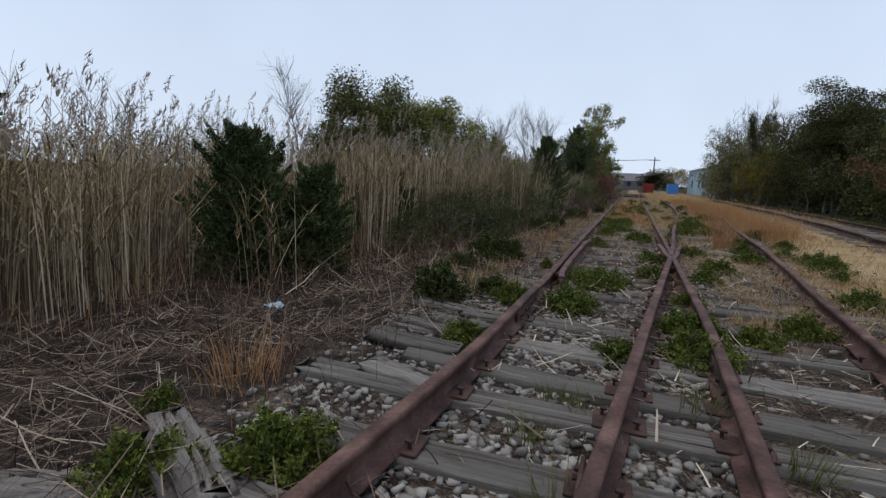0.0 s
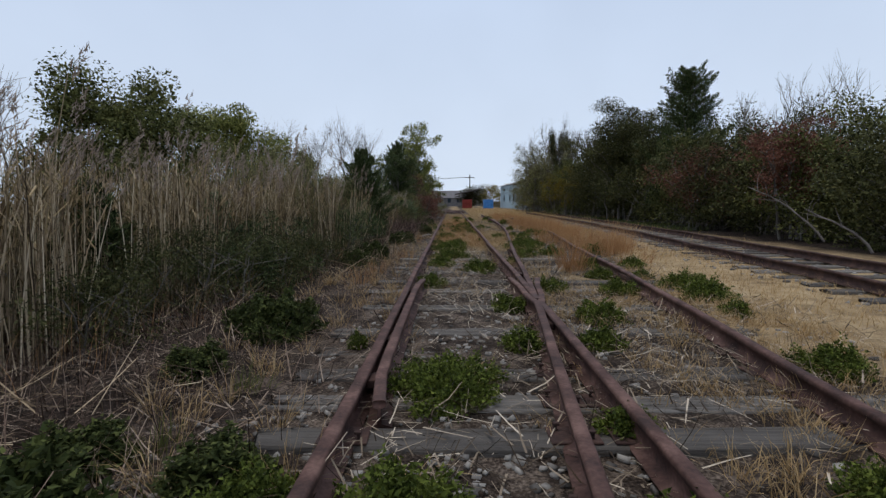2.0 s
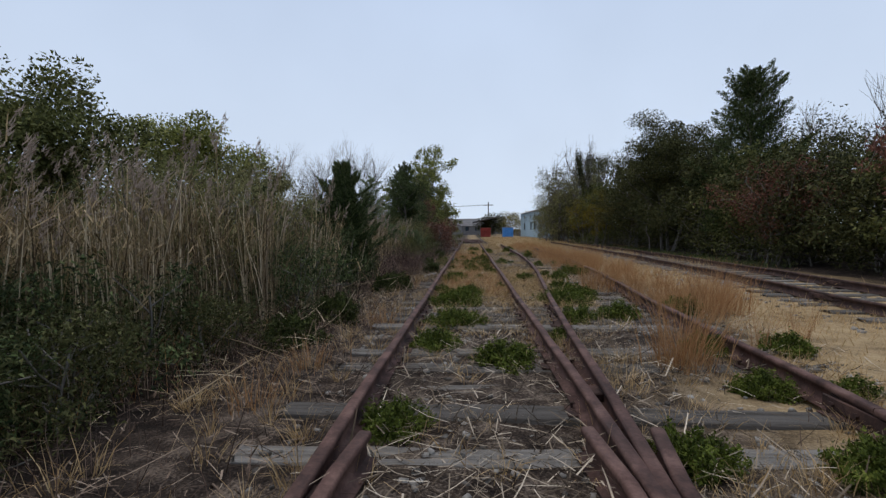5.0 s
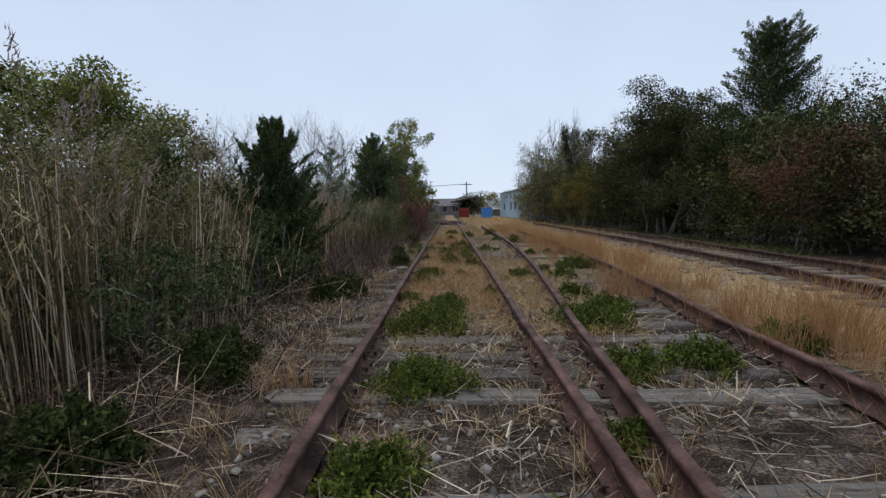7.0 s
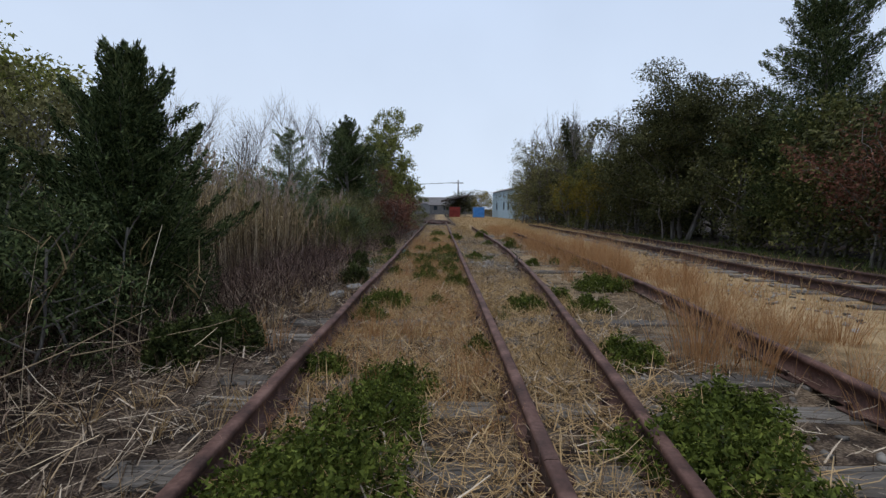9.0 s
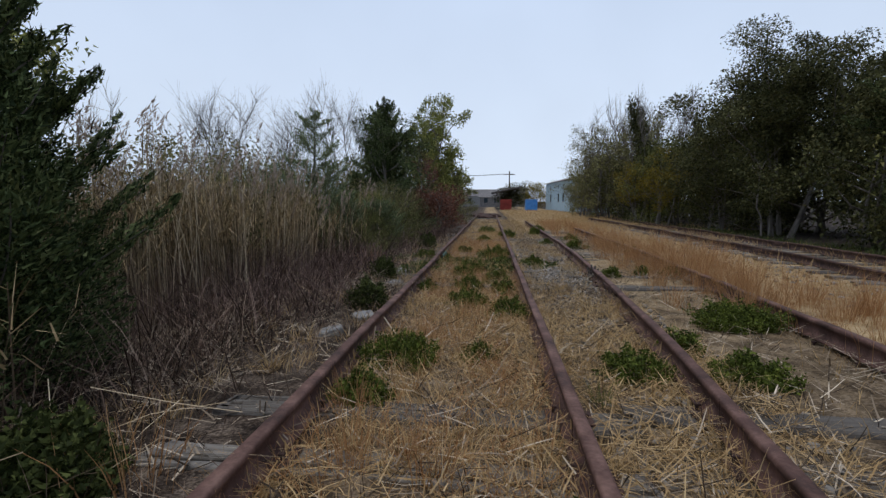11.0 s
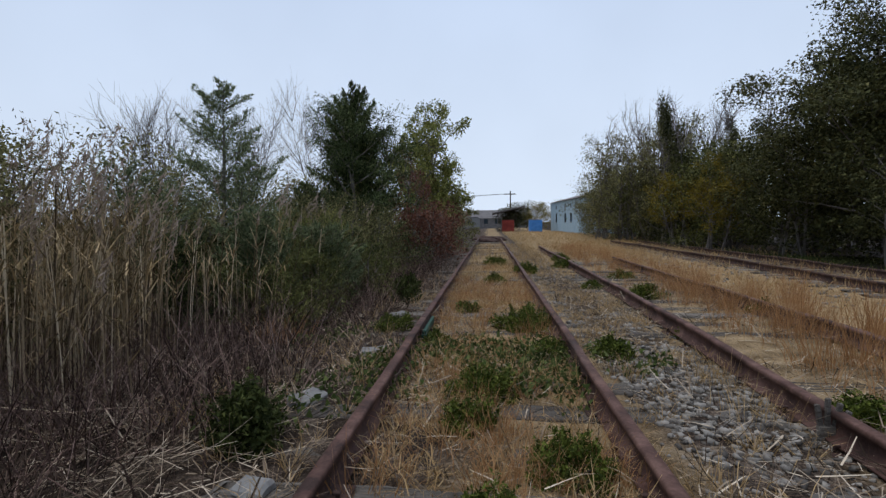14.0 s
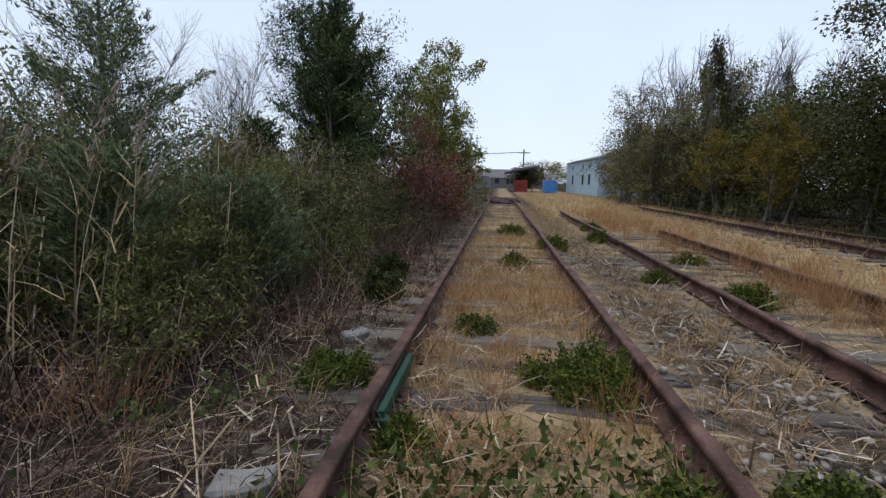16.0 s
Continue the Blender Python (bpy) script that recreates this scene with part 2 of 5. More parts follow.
REDPAINT = shade("faded_red_paint", [(0.18, 0.028, 0.02), (0.27, 0.042, 0.03), (0.33, 0.06, 0.042)], 2, 0.7, 0.1)
DARKGLASS = shade("dark_window", [(0.02, 0.03, 0.04), (0.035, 0.05, 0.06)], 2, 0.2, 0)
CONCRETE = shade("pale_concrete", [(0.16, 0.156, 0.152), (0.232, 0.228, 0.22), (0.296, 0.292, 0.28)], 6, 0.9, 0.3)
GREENSTEEL = shade("green_painted_steel", [(0.015, 0.05, 0.035), (0.03, 0.085, 0.06)], 6, 0.6, 0.2)


# ---- mesh tools ----
def quads(name, v, f, material):
    """A mesh from an array of points and an array of faces with equally many corners."""
    v, f = np.asarray(v, np.float32).reshape(-1, 3), np.asarray(f, np.int32)
    k = f.shape[-1]
    f = f.reshape(-1, k)
    me = bpy.data.meshes.new(name)
    me.vertices.add(len(v))
    me.vertices.foreach_set("co", v.ravel())
    me.loops.add(f.size)
    me.loops.foreach_set("vertex_index", f.ravel())
    me.polygons.add(len(f))
    me.polygons.foreach_set("loop_start", np.arange(len(f), dtype=np.int32) * k)
    me.update(calc_edges=True)
    me.materials.append(material)
    return me


def merge(*pieces):
    vs, fs, k = [], [], 0
    for v, f in pieces:
        vs.append(v)
        fs.append(f + k)
        k += len(v)
    return np.concatenate(vs), np.concatenate(fs)


def part(name, me, parent, label=""):
    ob = new(name, me)
    ob.parent = parent
    return tagged(ob, label)


def thing(name, at, label, category, group="", kind=""):
    ob = new(name)
    ob.location = at
    return tagged(ob, label, category, group, kind)


def from_bm(name, bm, material, smooth=False):
    me = bpy.data.meshes.new(name)
    bm.to_mesh(me)
    bm.free()
    me.materials.append(material)
    if smooth:
        for p in me.polygons:
            p.use_smooth = True
    return me


def box_bm(bm, lo, hi, bevel=0.0):
    r = bmesh.ops.create_cube(bm, size=1)
    for v in r["verts"]:
        v.co = Vector([(lo[i] + hi[i]) / 2 + v.co[i] * (hi[i] - lo[i]) for i in range(3)])
    if bevel:
        es = list({e for v in r["verts"] for e in v.link_edges})
        bmesh.ops.bevel(bm, geom=es, offset=bevel, segments=1, affect="EDGES")
    return bm


def box(name, lo, hi, material, bevel=0.0):
    return from_bm(name, box_bm(bmesh.new(), lo, hi, bevel), material)


def blades(rng, base, length, width, lean, bend, segs=2, yaw=None, tip=0.15):
    """Tapered ribbons that rise from base, lean at once by lean and curve over by bend (radians)."""
    n = len(base)
    length, width, lean, bend = (np.broadcast_to(a, n) for a in (length, width, lean, bend))
    yaw = rng.uniform(0, 2 * np.pi, n) if yaw is None else yaw
    side = rng.uniform(0, 2 * np.pi, n)
    out = np.stack([np.cos(yaw), np.sin(yaw), np.zeros(n)], 1)
    across = np.stack([np.cos(side), np.sin(side), np.zeros(n)], 1)
    p, rows = np.array(base, float), []
    for s in range(segs + 1):
        w = width * (1 - (1 - tip) * (s / segs) ** 1.5) / 2
        rows += [p - across * w[:, None], p + across * w[:, None]]
        a = lean + bend * (s + 0.5) / segs
        p = p + (out * np.sin(a)[:, None] + np.array([0, 0, 1.0]) * np.cos(a)[:, None]) * (length / segs)[:, None]
    v = np.stack(rows, 1)
    k = 2 * (segs + 1)
    q = np.array([[2 * s, 2 * s + 1, 2 * s + 3, 2 * s + 2] for s in range(segs)])
    f = (np.arange(n) * k)[:, None, None] + q[None]
    return v.reshape(-1, 3), f.reshape(-1, 4)


def unit(a):
    return a / np.maximum(np.linalg.norm(a, axis=-1, keepdims=True), 1e-6)


def leaves(rng, at, size, aspect=0.5, along=None, loose=0.6):
    """Pointed leaves; along: the direction that they roughly follow."""
    n = len(at)
    d = rng.normal(size=(n, 3))
    d = unit(d) if along is None else unit(unit(along) + loose * d)
    s = unit(np.cross(d, rng.normal(size=(n, 3))))
    L = np.broadcast_to(size, n)[:, None] * rng.uniform(0.6, 1.3, (n, 1))
    v = np.stack([at - d * L * 0.5 + s * L * aspect * 0.55, at + d * L * 0.6, at - d * L * 0.35 - s * L * aspect * 0.6], 1)
    return v.reshape(-1, 3), np.arange(3 * n).reshape(-1, 3)


def tubes(lines, sides=5):
    """Round limbs along lines of (points, radii)."""
    pieces = []
    for pts, rad in lines:
        pts, rad = np.asarray(pts, float), np.asarray(rad, float)
        t = unit(np.gradient(pts, axis=0))
        a = unit(np.cross(t, np.array([0.31, 0.87, 0.38])))
        b = np.cross(t, a)
        k = np.arange(sides) * 2 * np.pi / sides
        ring = a[:, None] * np.cos(k)[None, :, None] + b[:, None] * np.sin(k)[None, :, None]
        v = (pts[:, None] + ring * rad[:, None, None]).reshape(-1, 3)
        m = len(pts)
        i, j = np.meshgrid(np.arange(m - 1), np.arange(sides), indexing="ij")
        j2 = (j + 1) % sides
        f = np.stack([i * sides + j, i * sides + j2, (i + 1) * sides + j2, (i + 1) * sides + j], -1).reshape(-1, 4)
        pieces.append((v, f))
    return merge(*pieces)


def wander(rng, start, way, length, n, wob, lift=0.0):
    """A crooked line of n points."""
    p, d, out = np.array(start, float), unit(np.array(way, float)), []
    for i in range(n):
        out.append(p.copy())
        d = unit(d + rng.normal(size=3) * wob + np.array([0, 0, lift]))
        p = p + d * length / (n - 1)
    return np.array(out)


# ---- the ground ----
def lift(x, y):
    """Height of the ground: nearly level, a little lower and rougher left of the line."""
    x, y = np.asarray(x, float), np.asarray(y, float)
    bump = 0.025 * np.sin(x * 2.3 + 0.7 * y) * np.sin(y * 1.7 + 1) + 0.02 * np.sin(x * 5.1 - y * 3.3)
    left = np.clip((-1.2 - x) / 2.5, 0, 1)
    return -0.045 - 0.10 * left + bump * (0.35 + 0.9 * left)


def ground():
    def axis(lo, hi, step, far):
        a = list(np.arange(lo, hi, step))
        g = step
        while a[-1] < far:
            g *= 1.35
            a.append(a[-1] + g)
        g = step
        while a[0] > -far:
            g *= 1.35
            a.insert(0, a[0] - g)
        return np.array(a)
    xs, ys = axis(-7, 9, 0.18, 2500), axis(-3, 42, 0.25, 2500)
    X, Y = np.meshgrid(xs, ys, indexing="ij")
    Z = lift(X, Y)
    n, m = X.shape
    i, j = np.meshgrid(np.arange(n - 1), np.arange(m - 1), indexing="ij")
    f = np.stack([i * m + j, (i + 1) * m + j, (i + 1) * m + j + 1, i * m + j + 1], -1).reshape(-1, 4)
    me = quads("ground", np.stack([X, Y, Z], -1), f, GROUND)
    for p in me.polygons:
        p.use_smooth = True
    tagged(new("ground", me), "level ground of dark litter with painted shade, grey ballast and dry tan turf", "ground", kind="structure")


ground()


# ---- the railway ----
def curve(stops):
    ys, xs = [s[0] for s in stops], [s[1] for s in stops]

    def at(y):
        k = np.interp(np.asarray(y, float)[..., None] + np.linspace(-1.2, 1.2, 9), ys, xs)
        return k.mean(-1)
    return at


left_rail = curve([(-6, -1.25), (-1, -0.96), (0.4, -0.86), (1, -0.805), (2, -0.765), (4, -0.7525), (70, -0.7525)])
straight_rail = curve([(-6, 0.28), (-1, 0.56), (1, 0.66), (2, 0.70), (4, 0.7525), (70, 0.7525)])
branch_left = curve([(-6, -0.75), (0, -0.03), (2.8, 0.27), (5, 0.50), (7.1, 0.74), (9, 0.90), (12, 1.12), (15, 1.40), (18, 1.68), (21, 1.92), (24, 2.05), (28, 2.15), (34, 2.2), (70, 2.3)])
far_left = curve([(-30, 3.9), (0, 5.0), (8, 5.35), (13, 5.75), (19, 6.25), (26, 6.6), (34, 6.75), (70, 6.9)])


def branch_right(y):
    return branch_left(y) + 1.505


def far_right(y):
    return far_left(y) + 1.505


HEAD, FOOT, TALL = 0.036, 0.068, 0.165
SECTION = [(-FOOT, 0), (FOOT, 0), (FOOT, 0.012), (0.012, 0.030), (0.009, 0.115), (HEAD, 0.128), (HEAD, 0.157), (0.026, 0.165), (-0.026, 0.165), (-HEAD, 0.157), (-HEAD, 0.128), (-0.009, 0.115), (-0.012, 0.030), (-FOOT, 0.012)]


def sweep(xs, ys, zs, section):
    xs, ys, zs = (np.asarray(a, float) for a in (xs, ys, zs))
    t = unit(np.stack([np.gradient(xs), np.gradient(ys), np.zeros(len(xs))], 1))
    s = np.stack([t[:, 1], -t[:, 0], np.zeros(len(xs))], 1)
    sec = np.array(section)
    v = np.stack([xs, ys, zs], 1)[:, None] + s[:, None] * sec[None, :, :1] + np.array([0, 0, 1.0]) * sec[None, :, 1:]
    m, k = len(xs), len(sec)
    i, j = np.meshgrid(np.arange(m - 1), np.arange(k), indexing="ij")
    j2 = (j + 1) % k
    f = np.stack([i * k + j, i * k + j2, (i + 1) * k + j2, (i + 1) * k + j], -1).reshape(-1, 4)
    caps = []
    for a in (0, m - 1):
        o = a * k
        caps += [(o + 0, o + 1, o + 2, o + 13), (o + 13, o + 2, o + 3, o + 12), (o + 12, o + 3, o + 4, o + 11), (o + 11, o + 4, o + 5, o + 10), (o + 10, o + 5, o + 6, o + 9), (o + 9, o + 6, o + 7, o + 8)] if k == 14 else []
    return v.reshape(-1, 3), np.concatenate([f, np.array(caps).reshape(-1, 4).astype(int)])


def run(at, y0, y1, name, parent, z=-0.015, material=RUST):
    """One swept length of rail."""
    ys = np.linspace(y0, y1, max(3, int((y1 - y0) / 0.4) + 1))
    sag = 0.008 * np.sin(ys * 0.8) + 0.006 * np.sin(ys * 2.1 + 1)
    v, f = sweep(at(ys), ys, z + sag, SECTION)
    return part(name, quads(name, v, f, material), parent)


BAR = {s: box("joint_bar", (0.012 if s > 0 else -0.034, -0.42, 0.028), (0.034 if s > 0 else -0.012, 0.42, 0.108), RUST_DARK, 0.006) for s in (-1, 1)}


def bolt_mesh(s):
    bm = bmesh.new()
    bmesh.ops.create_cone(bm, cap_ends=True, segments=6, radius1=0.018, radius2=0.014, depth=0.022)
    bmesh.ops.transform(bm, matrix=pose(s * 0.044, 0, 0.068, 0, 90, 0), verts=bm.verts)
    return from_bm("bolt", bm, RUST_DARK)


BOLT = {s: bolt_mesh(s) for s in (-1, 1)}


def rail(at, y0, y1, label, cuts=(), material=RUST):
    """A rail made of lengths that bolted bars join."""
    ob = thing("rail", (0, 0, 0), label, "rail", "rails of the yard")
    stops = [y0, *cuts, y1]
    for a, b in zip(stops, stops[1:]):
        run(at, a + (0.006 if a > y0 else 0), b, "rail_length", ob, material=material)
    for y in cuts:
        for s in (-1, 1):
            bar = part("joint_bar", BAR[s], ob)
            bar.location = (float(at(y)), y, 0)
            for k in (-0.32, -0.12, 0.12, 0.32):
                part("bolt", BOLT[s], bar).location = (0, k, 0)


rail(left_rail, -4.5, 52, "long rust-brown steel rail of the straight track", (3.2, 13.1, 24.6, 36.5))
rail(straight_rail, -4.5, 5.9, "rust-brown steel rail leading into the crossing", (2.2,))
rail(straight_rail, 8.4, 52, "rust-brown steel rail leaving the crossing", (13.9, 23.2, 35))
rail(branch_left, -4.5, 5.9, "worn rust-brown rail curving into the crossing", (0.4,))
rail(branch_left, 8.4, 41, "rust-brown rail curving away from the crossing", (12.6, 20.6, 32))
rail(branch_right, -4.5, 34, "rusty outer rail of the curving siding", (8.8, 20.0))
rail(far_left, -10, 47, "dark rusty rail of the track along the trees", (2, 14, 26, 38), RUST_DARK)
rail(far_right, -10, 47, "dark rusty far rail beside the shrubs", (4, 16, 28, 40), RUST_DARK)


def crossing():
    """The frog where the two inner rails cross, with its bent wing rails, and the guard rail across from it."""
    ob = thing("crossing_frog", (0, 0, 0), "rust-brown crossing frog with bent wing rails", "rail crossing")
    run(straight_rail, 7.1, 8.4, "point_rail", ob)
    run(branch_left, 7.1, 8.4, "point_rail", ob)
    run(straight_rail, 5.9, 7.02, "throat_rail", ob)
    run(branch_left, 5.9, 7.02, "throat_rail", ob)

    def wing(sign):
        def at(y):
            y = np.asarray(y, float)
            own = branch_left(y) if sign < 0 else straight_rail(y)
            other = straight_rail(y) if sign < 0 else branch_left(y)
            bent = other + sign * (0.085 + 0.05 * np.clip((y - 8.0) / 0.4, 0, 1))
            return np.where(y < 6.9, own, np.where(y < 7.3, own + (bent - own) * (y - 6.9) / 0.4, bent))
        return at
    for s in (-1, 1):
        run(wing(s), 6.9, 8.5, "wing_rail", ob, -0.017)
    for y in (6.3, 7.6, 9.3):
        a, b = sorted((float(straight_rail(y)), float(branch_left(y))))
        part("spacer_block", box("spacer_block", (a + 0.012, y - 0.09, 0.03), (max(b - 0.012, a + 0.03), y + 0.09, 0.09), RUST_DARK, 0.008), ob)
    gd = thing("guard_rail", (0, 0, 0), "rust-brown guard rail bolted beside the running rail", "guard rail")

    def inside(y):
        y = np.asarray(y, float)
        return left_rail(y) + 0.105 + 0.06 * np.clip((np.abs(y - 6.4) - 1.5) / 0.5, 0, 1)
    run(inside, 4.4, 8.4, "bar", gd)
    for y in (4.9, 5.8, 6.9, 7.9):
        part("spacer_block", box("spacer_block", (float(left_rail(y)) + 0.012, y - 0.07, 0.03), (float(inside(y)) - 0.012, y + 0.07, 0.09), RUST_DARK, 0.008), gd)


crossing()


# ---- ties ----
def tie_mesh(seed, length, wide=0.22, tall=0.16, split=0):
    """A weathered beam along x: ragged ends, worn edges, and cracks along its grain."""
    rng = np.random.default_rng(seed)
    nx = 16
    cuts = np.sort(rng.uniform(-0.38, 0.38, 1 + split)) * wide
    prof = [(-wide / 2, -tall), (-wide / 2, -0.012), (-wide / 2 + 0.012, 0.0)]
    for c in cuts:
        g = rng.uniform(0.004, 0.012) * (1 + split)
        prof += [(c - g, -0.001), (c, -rng.uniform(0.02, 0.05) * (1 + split * 0.6)), (c + g, -0.002)]
    prof += [(wide / 2 - 0.012, 0.0), (wide / 2, -0.012), (wide / 2, -tall)]
    prof = np.array(prof)
    k = len(prof)
    s = np.linspace(-0.5, 0.5, nx)
    rows = []
    for a in s:
        p = prof.copy()
        fade = np.clip(1.15 - abs(a + rng.uniform(-0.1, 0.1)) * 0.5, 0.2, 1)
        p[3:-3, 1] *= fade * rng.uniform(0.3, 1.3)
        p[:, 0] += 0.012 * np.sin(a * 7 + seed) + rng.normal(0, 0.0025, k)
        p[1:-1, 1] += rng.normal(0, 0.003, k - 2)
        end = abs(a) > 0.499
        xx = a * length + (rng.uniform(-0.05, 0.05, k) if end else 0)
        rows.append(np.stack([np.broadcast_to(xx, k), p[:, 0], p[:, 1]], 1))
    v = np.concatenate(rows)
    i, j = np.meshgrid(np.arange(nx - 1), np.arange(k), indexing="ij")
    j2 = (j + 1) % k
    f = np.stack([i * k + j, i * k + j2, (i + 1) * k + j2, (i + 1) * k + j], -1).reshape(-1, 4)
    caps = []
    for a in (0, nx - 1):
        for c in range(k // 2 - 1):
            caps.append((a * k + c, a * k + c + 1, a * k + k - 2 - c, a * k + k - 1 - c))
    return quads("beam", v, np.concatenate([f, np.array(caps)]), TIE)


PLATE = box("tie_plate", (-0.13, -0.09, 0.0), (0.13, 0.09, 0.014), RUST_DARK, 0.004)


def spike_mesh():
    bm = bmesh.new()
    box_bm(bm, (-0.008, -0.008, -0.03), (0.008, 0.008, 0.03))
    box_bm(bm, (-0.014, -0.013, 0.03), (0.022, 0.013, 0.044), 0.003)
    return from_bm("spike", bm, RUST_DARK)


SPIKE = spike_mesh()
LONG = {n: [tie_mesh(10 * n + i, n / 10, split=i % 3) for i in range(4)] for n in (24, 26, 32, 36, 40, 43)}


def tie(y, x0, length, turn, sink, rails, seed, label):
    n = min(LONG, key=lambda a: abs(a - length * 10))
    ob = thing("railway_tie", (x0 + n / 20, y, sink), label, "railway tie", "ties of the tracks")
    ob.rotation_euler = (0, 0, turn)
    part("beam", LONG[n][seed % 4], ob)
    for r in rails:
        x = float(r(y)) - x0 - n / 20
        plate = part("tie_plate", PLATE, ob)
        plate.location = (x, 0, 0.001)
        for a, b in ((-0.085, 0.045), (0.085, -0.045)):
            sp = part("spike", SPIKE, plate)
            sp.location, sp.rotation_euler = (a, b, 0.012), (0, 0, 0 if a < 0 else math.pi)


rng = np.random.default_rng(3)
TIE_Y = [-2.1, -1.55, -1.0, -0.45, 0.15, 0.78, 1.37, 1.78, 2.38, 3.02, 3.68, 4.3, 4.78, 5.28, 5.82, 6.4, 7.0, 7.43, 8.0, 8.55, 9.1, 9.7, 10.25, 10.8, 11.46, 12.0, 12.46, 12.95, 13.47, 14.05, 14.8]
while TIE_Y[-1] < 50:
    TIE_Y.append(TIE_Y[-1] + float(rng.uniform(0.5, 0.6)))
GREY, BROWN = "grey weathered wooden tie, cracked along its grain", "split brown wooden tie half sunk in litter"
for i, y in enumerate(TIE_Y):
    x0 = float(left_rail(y)) - float(rng.uniform(0.45, 0.62)) - (0.35 if y in (2.38, 1.37) else 0)
    sink = float(rng.uniform(-0.02, 0.012)) if y < 4.5 else float(rng.choice([-0.005, -0.018, -0.028, -0.038, -0.05, -0.06]))
    turn = float(rng.normal(0, 0.02))
    near = y < 26
    lab = GREY if i % 3 else BROWN
    if y < 15.5:
        tie(y, x0, float(branch_right(y)) + 0.5 - x0, turn, sink, (left_rail, straight_rail, branch_left, branch_right) if near else (), i, lab)
    else:
        tie(y, x0, 2.5, turn, sink, (left_rail, straight_rail) if near else (), i, lab)
        if y < 40:
            tie(y + 0.1, float(branch_left(y)) - 0.48, 2.5, turn * 1.4, sink - 0.004, (branch_left, branch_right) if near else (), i + 1, lab)
for i, y in enumerate(np.arange(-6, 47, 0.6)):
    tie(float(y), float(far_left(y)) - 0.5, 2.5, float(rng.normal(0, 0.03)), -0.012, (), i, "pale grey tie of the track by the trees")


def board(at, turn, size, tilt, seed, label, material=None):
    me = tie_mesh(seed, size[0], size[1], size[2], 1)
    if material:
        me.materials[0] = material
    ob = tagged(new("rotten_board", me), label, "board", "rotten boards beside the line")
    ob.matrix_world = pose(*at, tilt, 0, turn)


BOARDS = [(-1.62, 0.30, 0.02, -28, 0.8, 0.17, 4), (-1.52, 0.12, 0.03, -24, 0.75, 0.12, -6), (-1.95, -0.12, 0.0, 25, 0.5, 0.2, 3), (-1.62, 1.36, 0.0, 4, 0.42, 0.13, 4), (-1.35, 2.0, 0.03, -8, 0.75, 0.19, 5), (-1.2, 2.62, 0.02, -12, 0.6, 0.14, 8), (-1.15, 1.45, 0.02, -14, 0.55, 0.2, 0), (-1.45, 3.1, 0.0, -16, 0.8, 0.13, 4), (-1.25, 2.35, 0.03, -20, 0.9, 0.12, 9)]
for i, (x, y, z, turn, a, b, tilt) in enumerate(BOARDS):
    board((x, y, z), turn, (a, b, 0.06), tilt, 70 + i, "grey splintered board lying on the ballast")


def lump(x, y, wide, deep, tall, turn, seed):
    """A chipped block of concrete with broken corners."""
    bm = bmesh.new()
    box_bm(bm, (-wide / 2, -deep / 2, -0.05), (wide / 2, deep / 2, tall))
    bmesh.ops.bevel(bm, geom=bm.edges[:], offset=0.016, segments=1, affect="EDGES")
    bmesh.ops.triangulate(bm, faces=bm.faces[:])
    bmesh.ops.subdivide_edges(bm, edges=bm.edges[:], cuts=1, use_grid_fill=True)
    for v in bm.verts:
        v.co += 0.014 * noise.noise_vector(v.co * 11 + Vector((seed, 0, 0))) + 0.03 * noise.noise_vector(v.co * 4 + Vector((0, seed, 0)))
    ob = tagged(new("concrete_lump", from_bm("concrete_lump", bm, CONCRETE)), "pale chipped concrete lump lying beside the rail", "concrete lump", "lumps of concrete")
    ob.matrix_world = pose(x, y, float(lift(x, y)) + 0.02, 5, -4, turn)


for k, (x, y, a, b, c, turn) in enumerate([(-1.12, 23.7, 0.25, 0.15, 0.07, 12), (-1.05, 19.25, 0.24, 0.16, 0.05, 30), (-1.27, 22.42, 0.24, 0.17, 0.06, 60), (-1.2, 18.6, 0.22, 0.15, 0.04, 15), (-1.1, 21.3, 0.2, 0.14, 0.05, -20), (-1.25, 25.6, 0.2, 0.13, 0.04, 40)]):
    lump(x, y, a, b, c, turn, 3.1 * k)



def splintered_stake(at):
    """A short stump of pale wood, split into standing slivers."""
    ob = thing("splintered_stake", at, "pale splintered wooden stub standing by the rail", "stake")
    part("stub", box("stub", (-0.07, -0.02, -0.12), (0.07, 0.02, 0.03), TIE, 0.005), ob)
    for i, (x, h) in enumerate(((-0.055, 0.13), (-0.02, 0.17), (0.018, 0.15), (0.055, 0.11))):
        sl = part("sliver", box("sliver", (-0.013, -0.012, 0.0), (0.013, 0.012, h), TIE, 0.004), ob)
        sl.location, sl.rotation_euler = (x, 0, 0.02), (0.1 * (i - 1), 0.12 * (i - 1), 0)


splintered_stake((1.94, 22.1, 0.02))


def plastic_scrap(at):
    """A crumpled scrap of pale film."""
    bm = bmesh.new()
    bmesh.ops.create_grid(bm, x_segments=9, y_segments=7, size=0.065)
    for v in bm.verts:
        v.co.z = 0.03 + 0.035 * noise.noise(v.co * 22) + 0.02 * noise.noise(v.co * 55)
        v.co.x *= 1.1 + 0.3 * noise.noise(v.co * 15)
    bmesh.ops.solidify(bm, geom=bm.faces[:], thickness=0.002)
    ob = tagged(new("plastic_scrap", from_bm("plastic_scrap", bm, SIDING, True)), "crumpled pale blue plastic scrap on the litter", "litter")
    ob.location = at


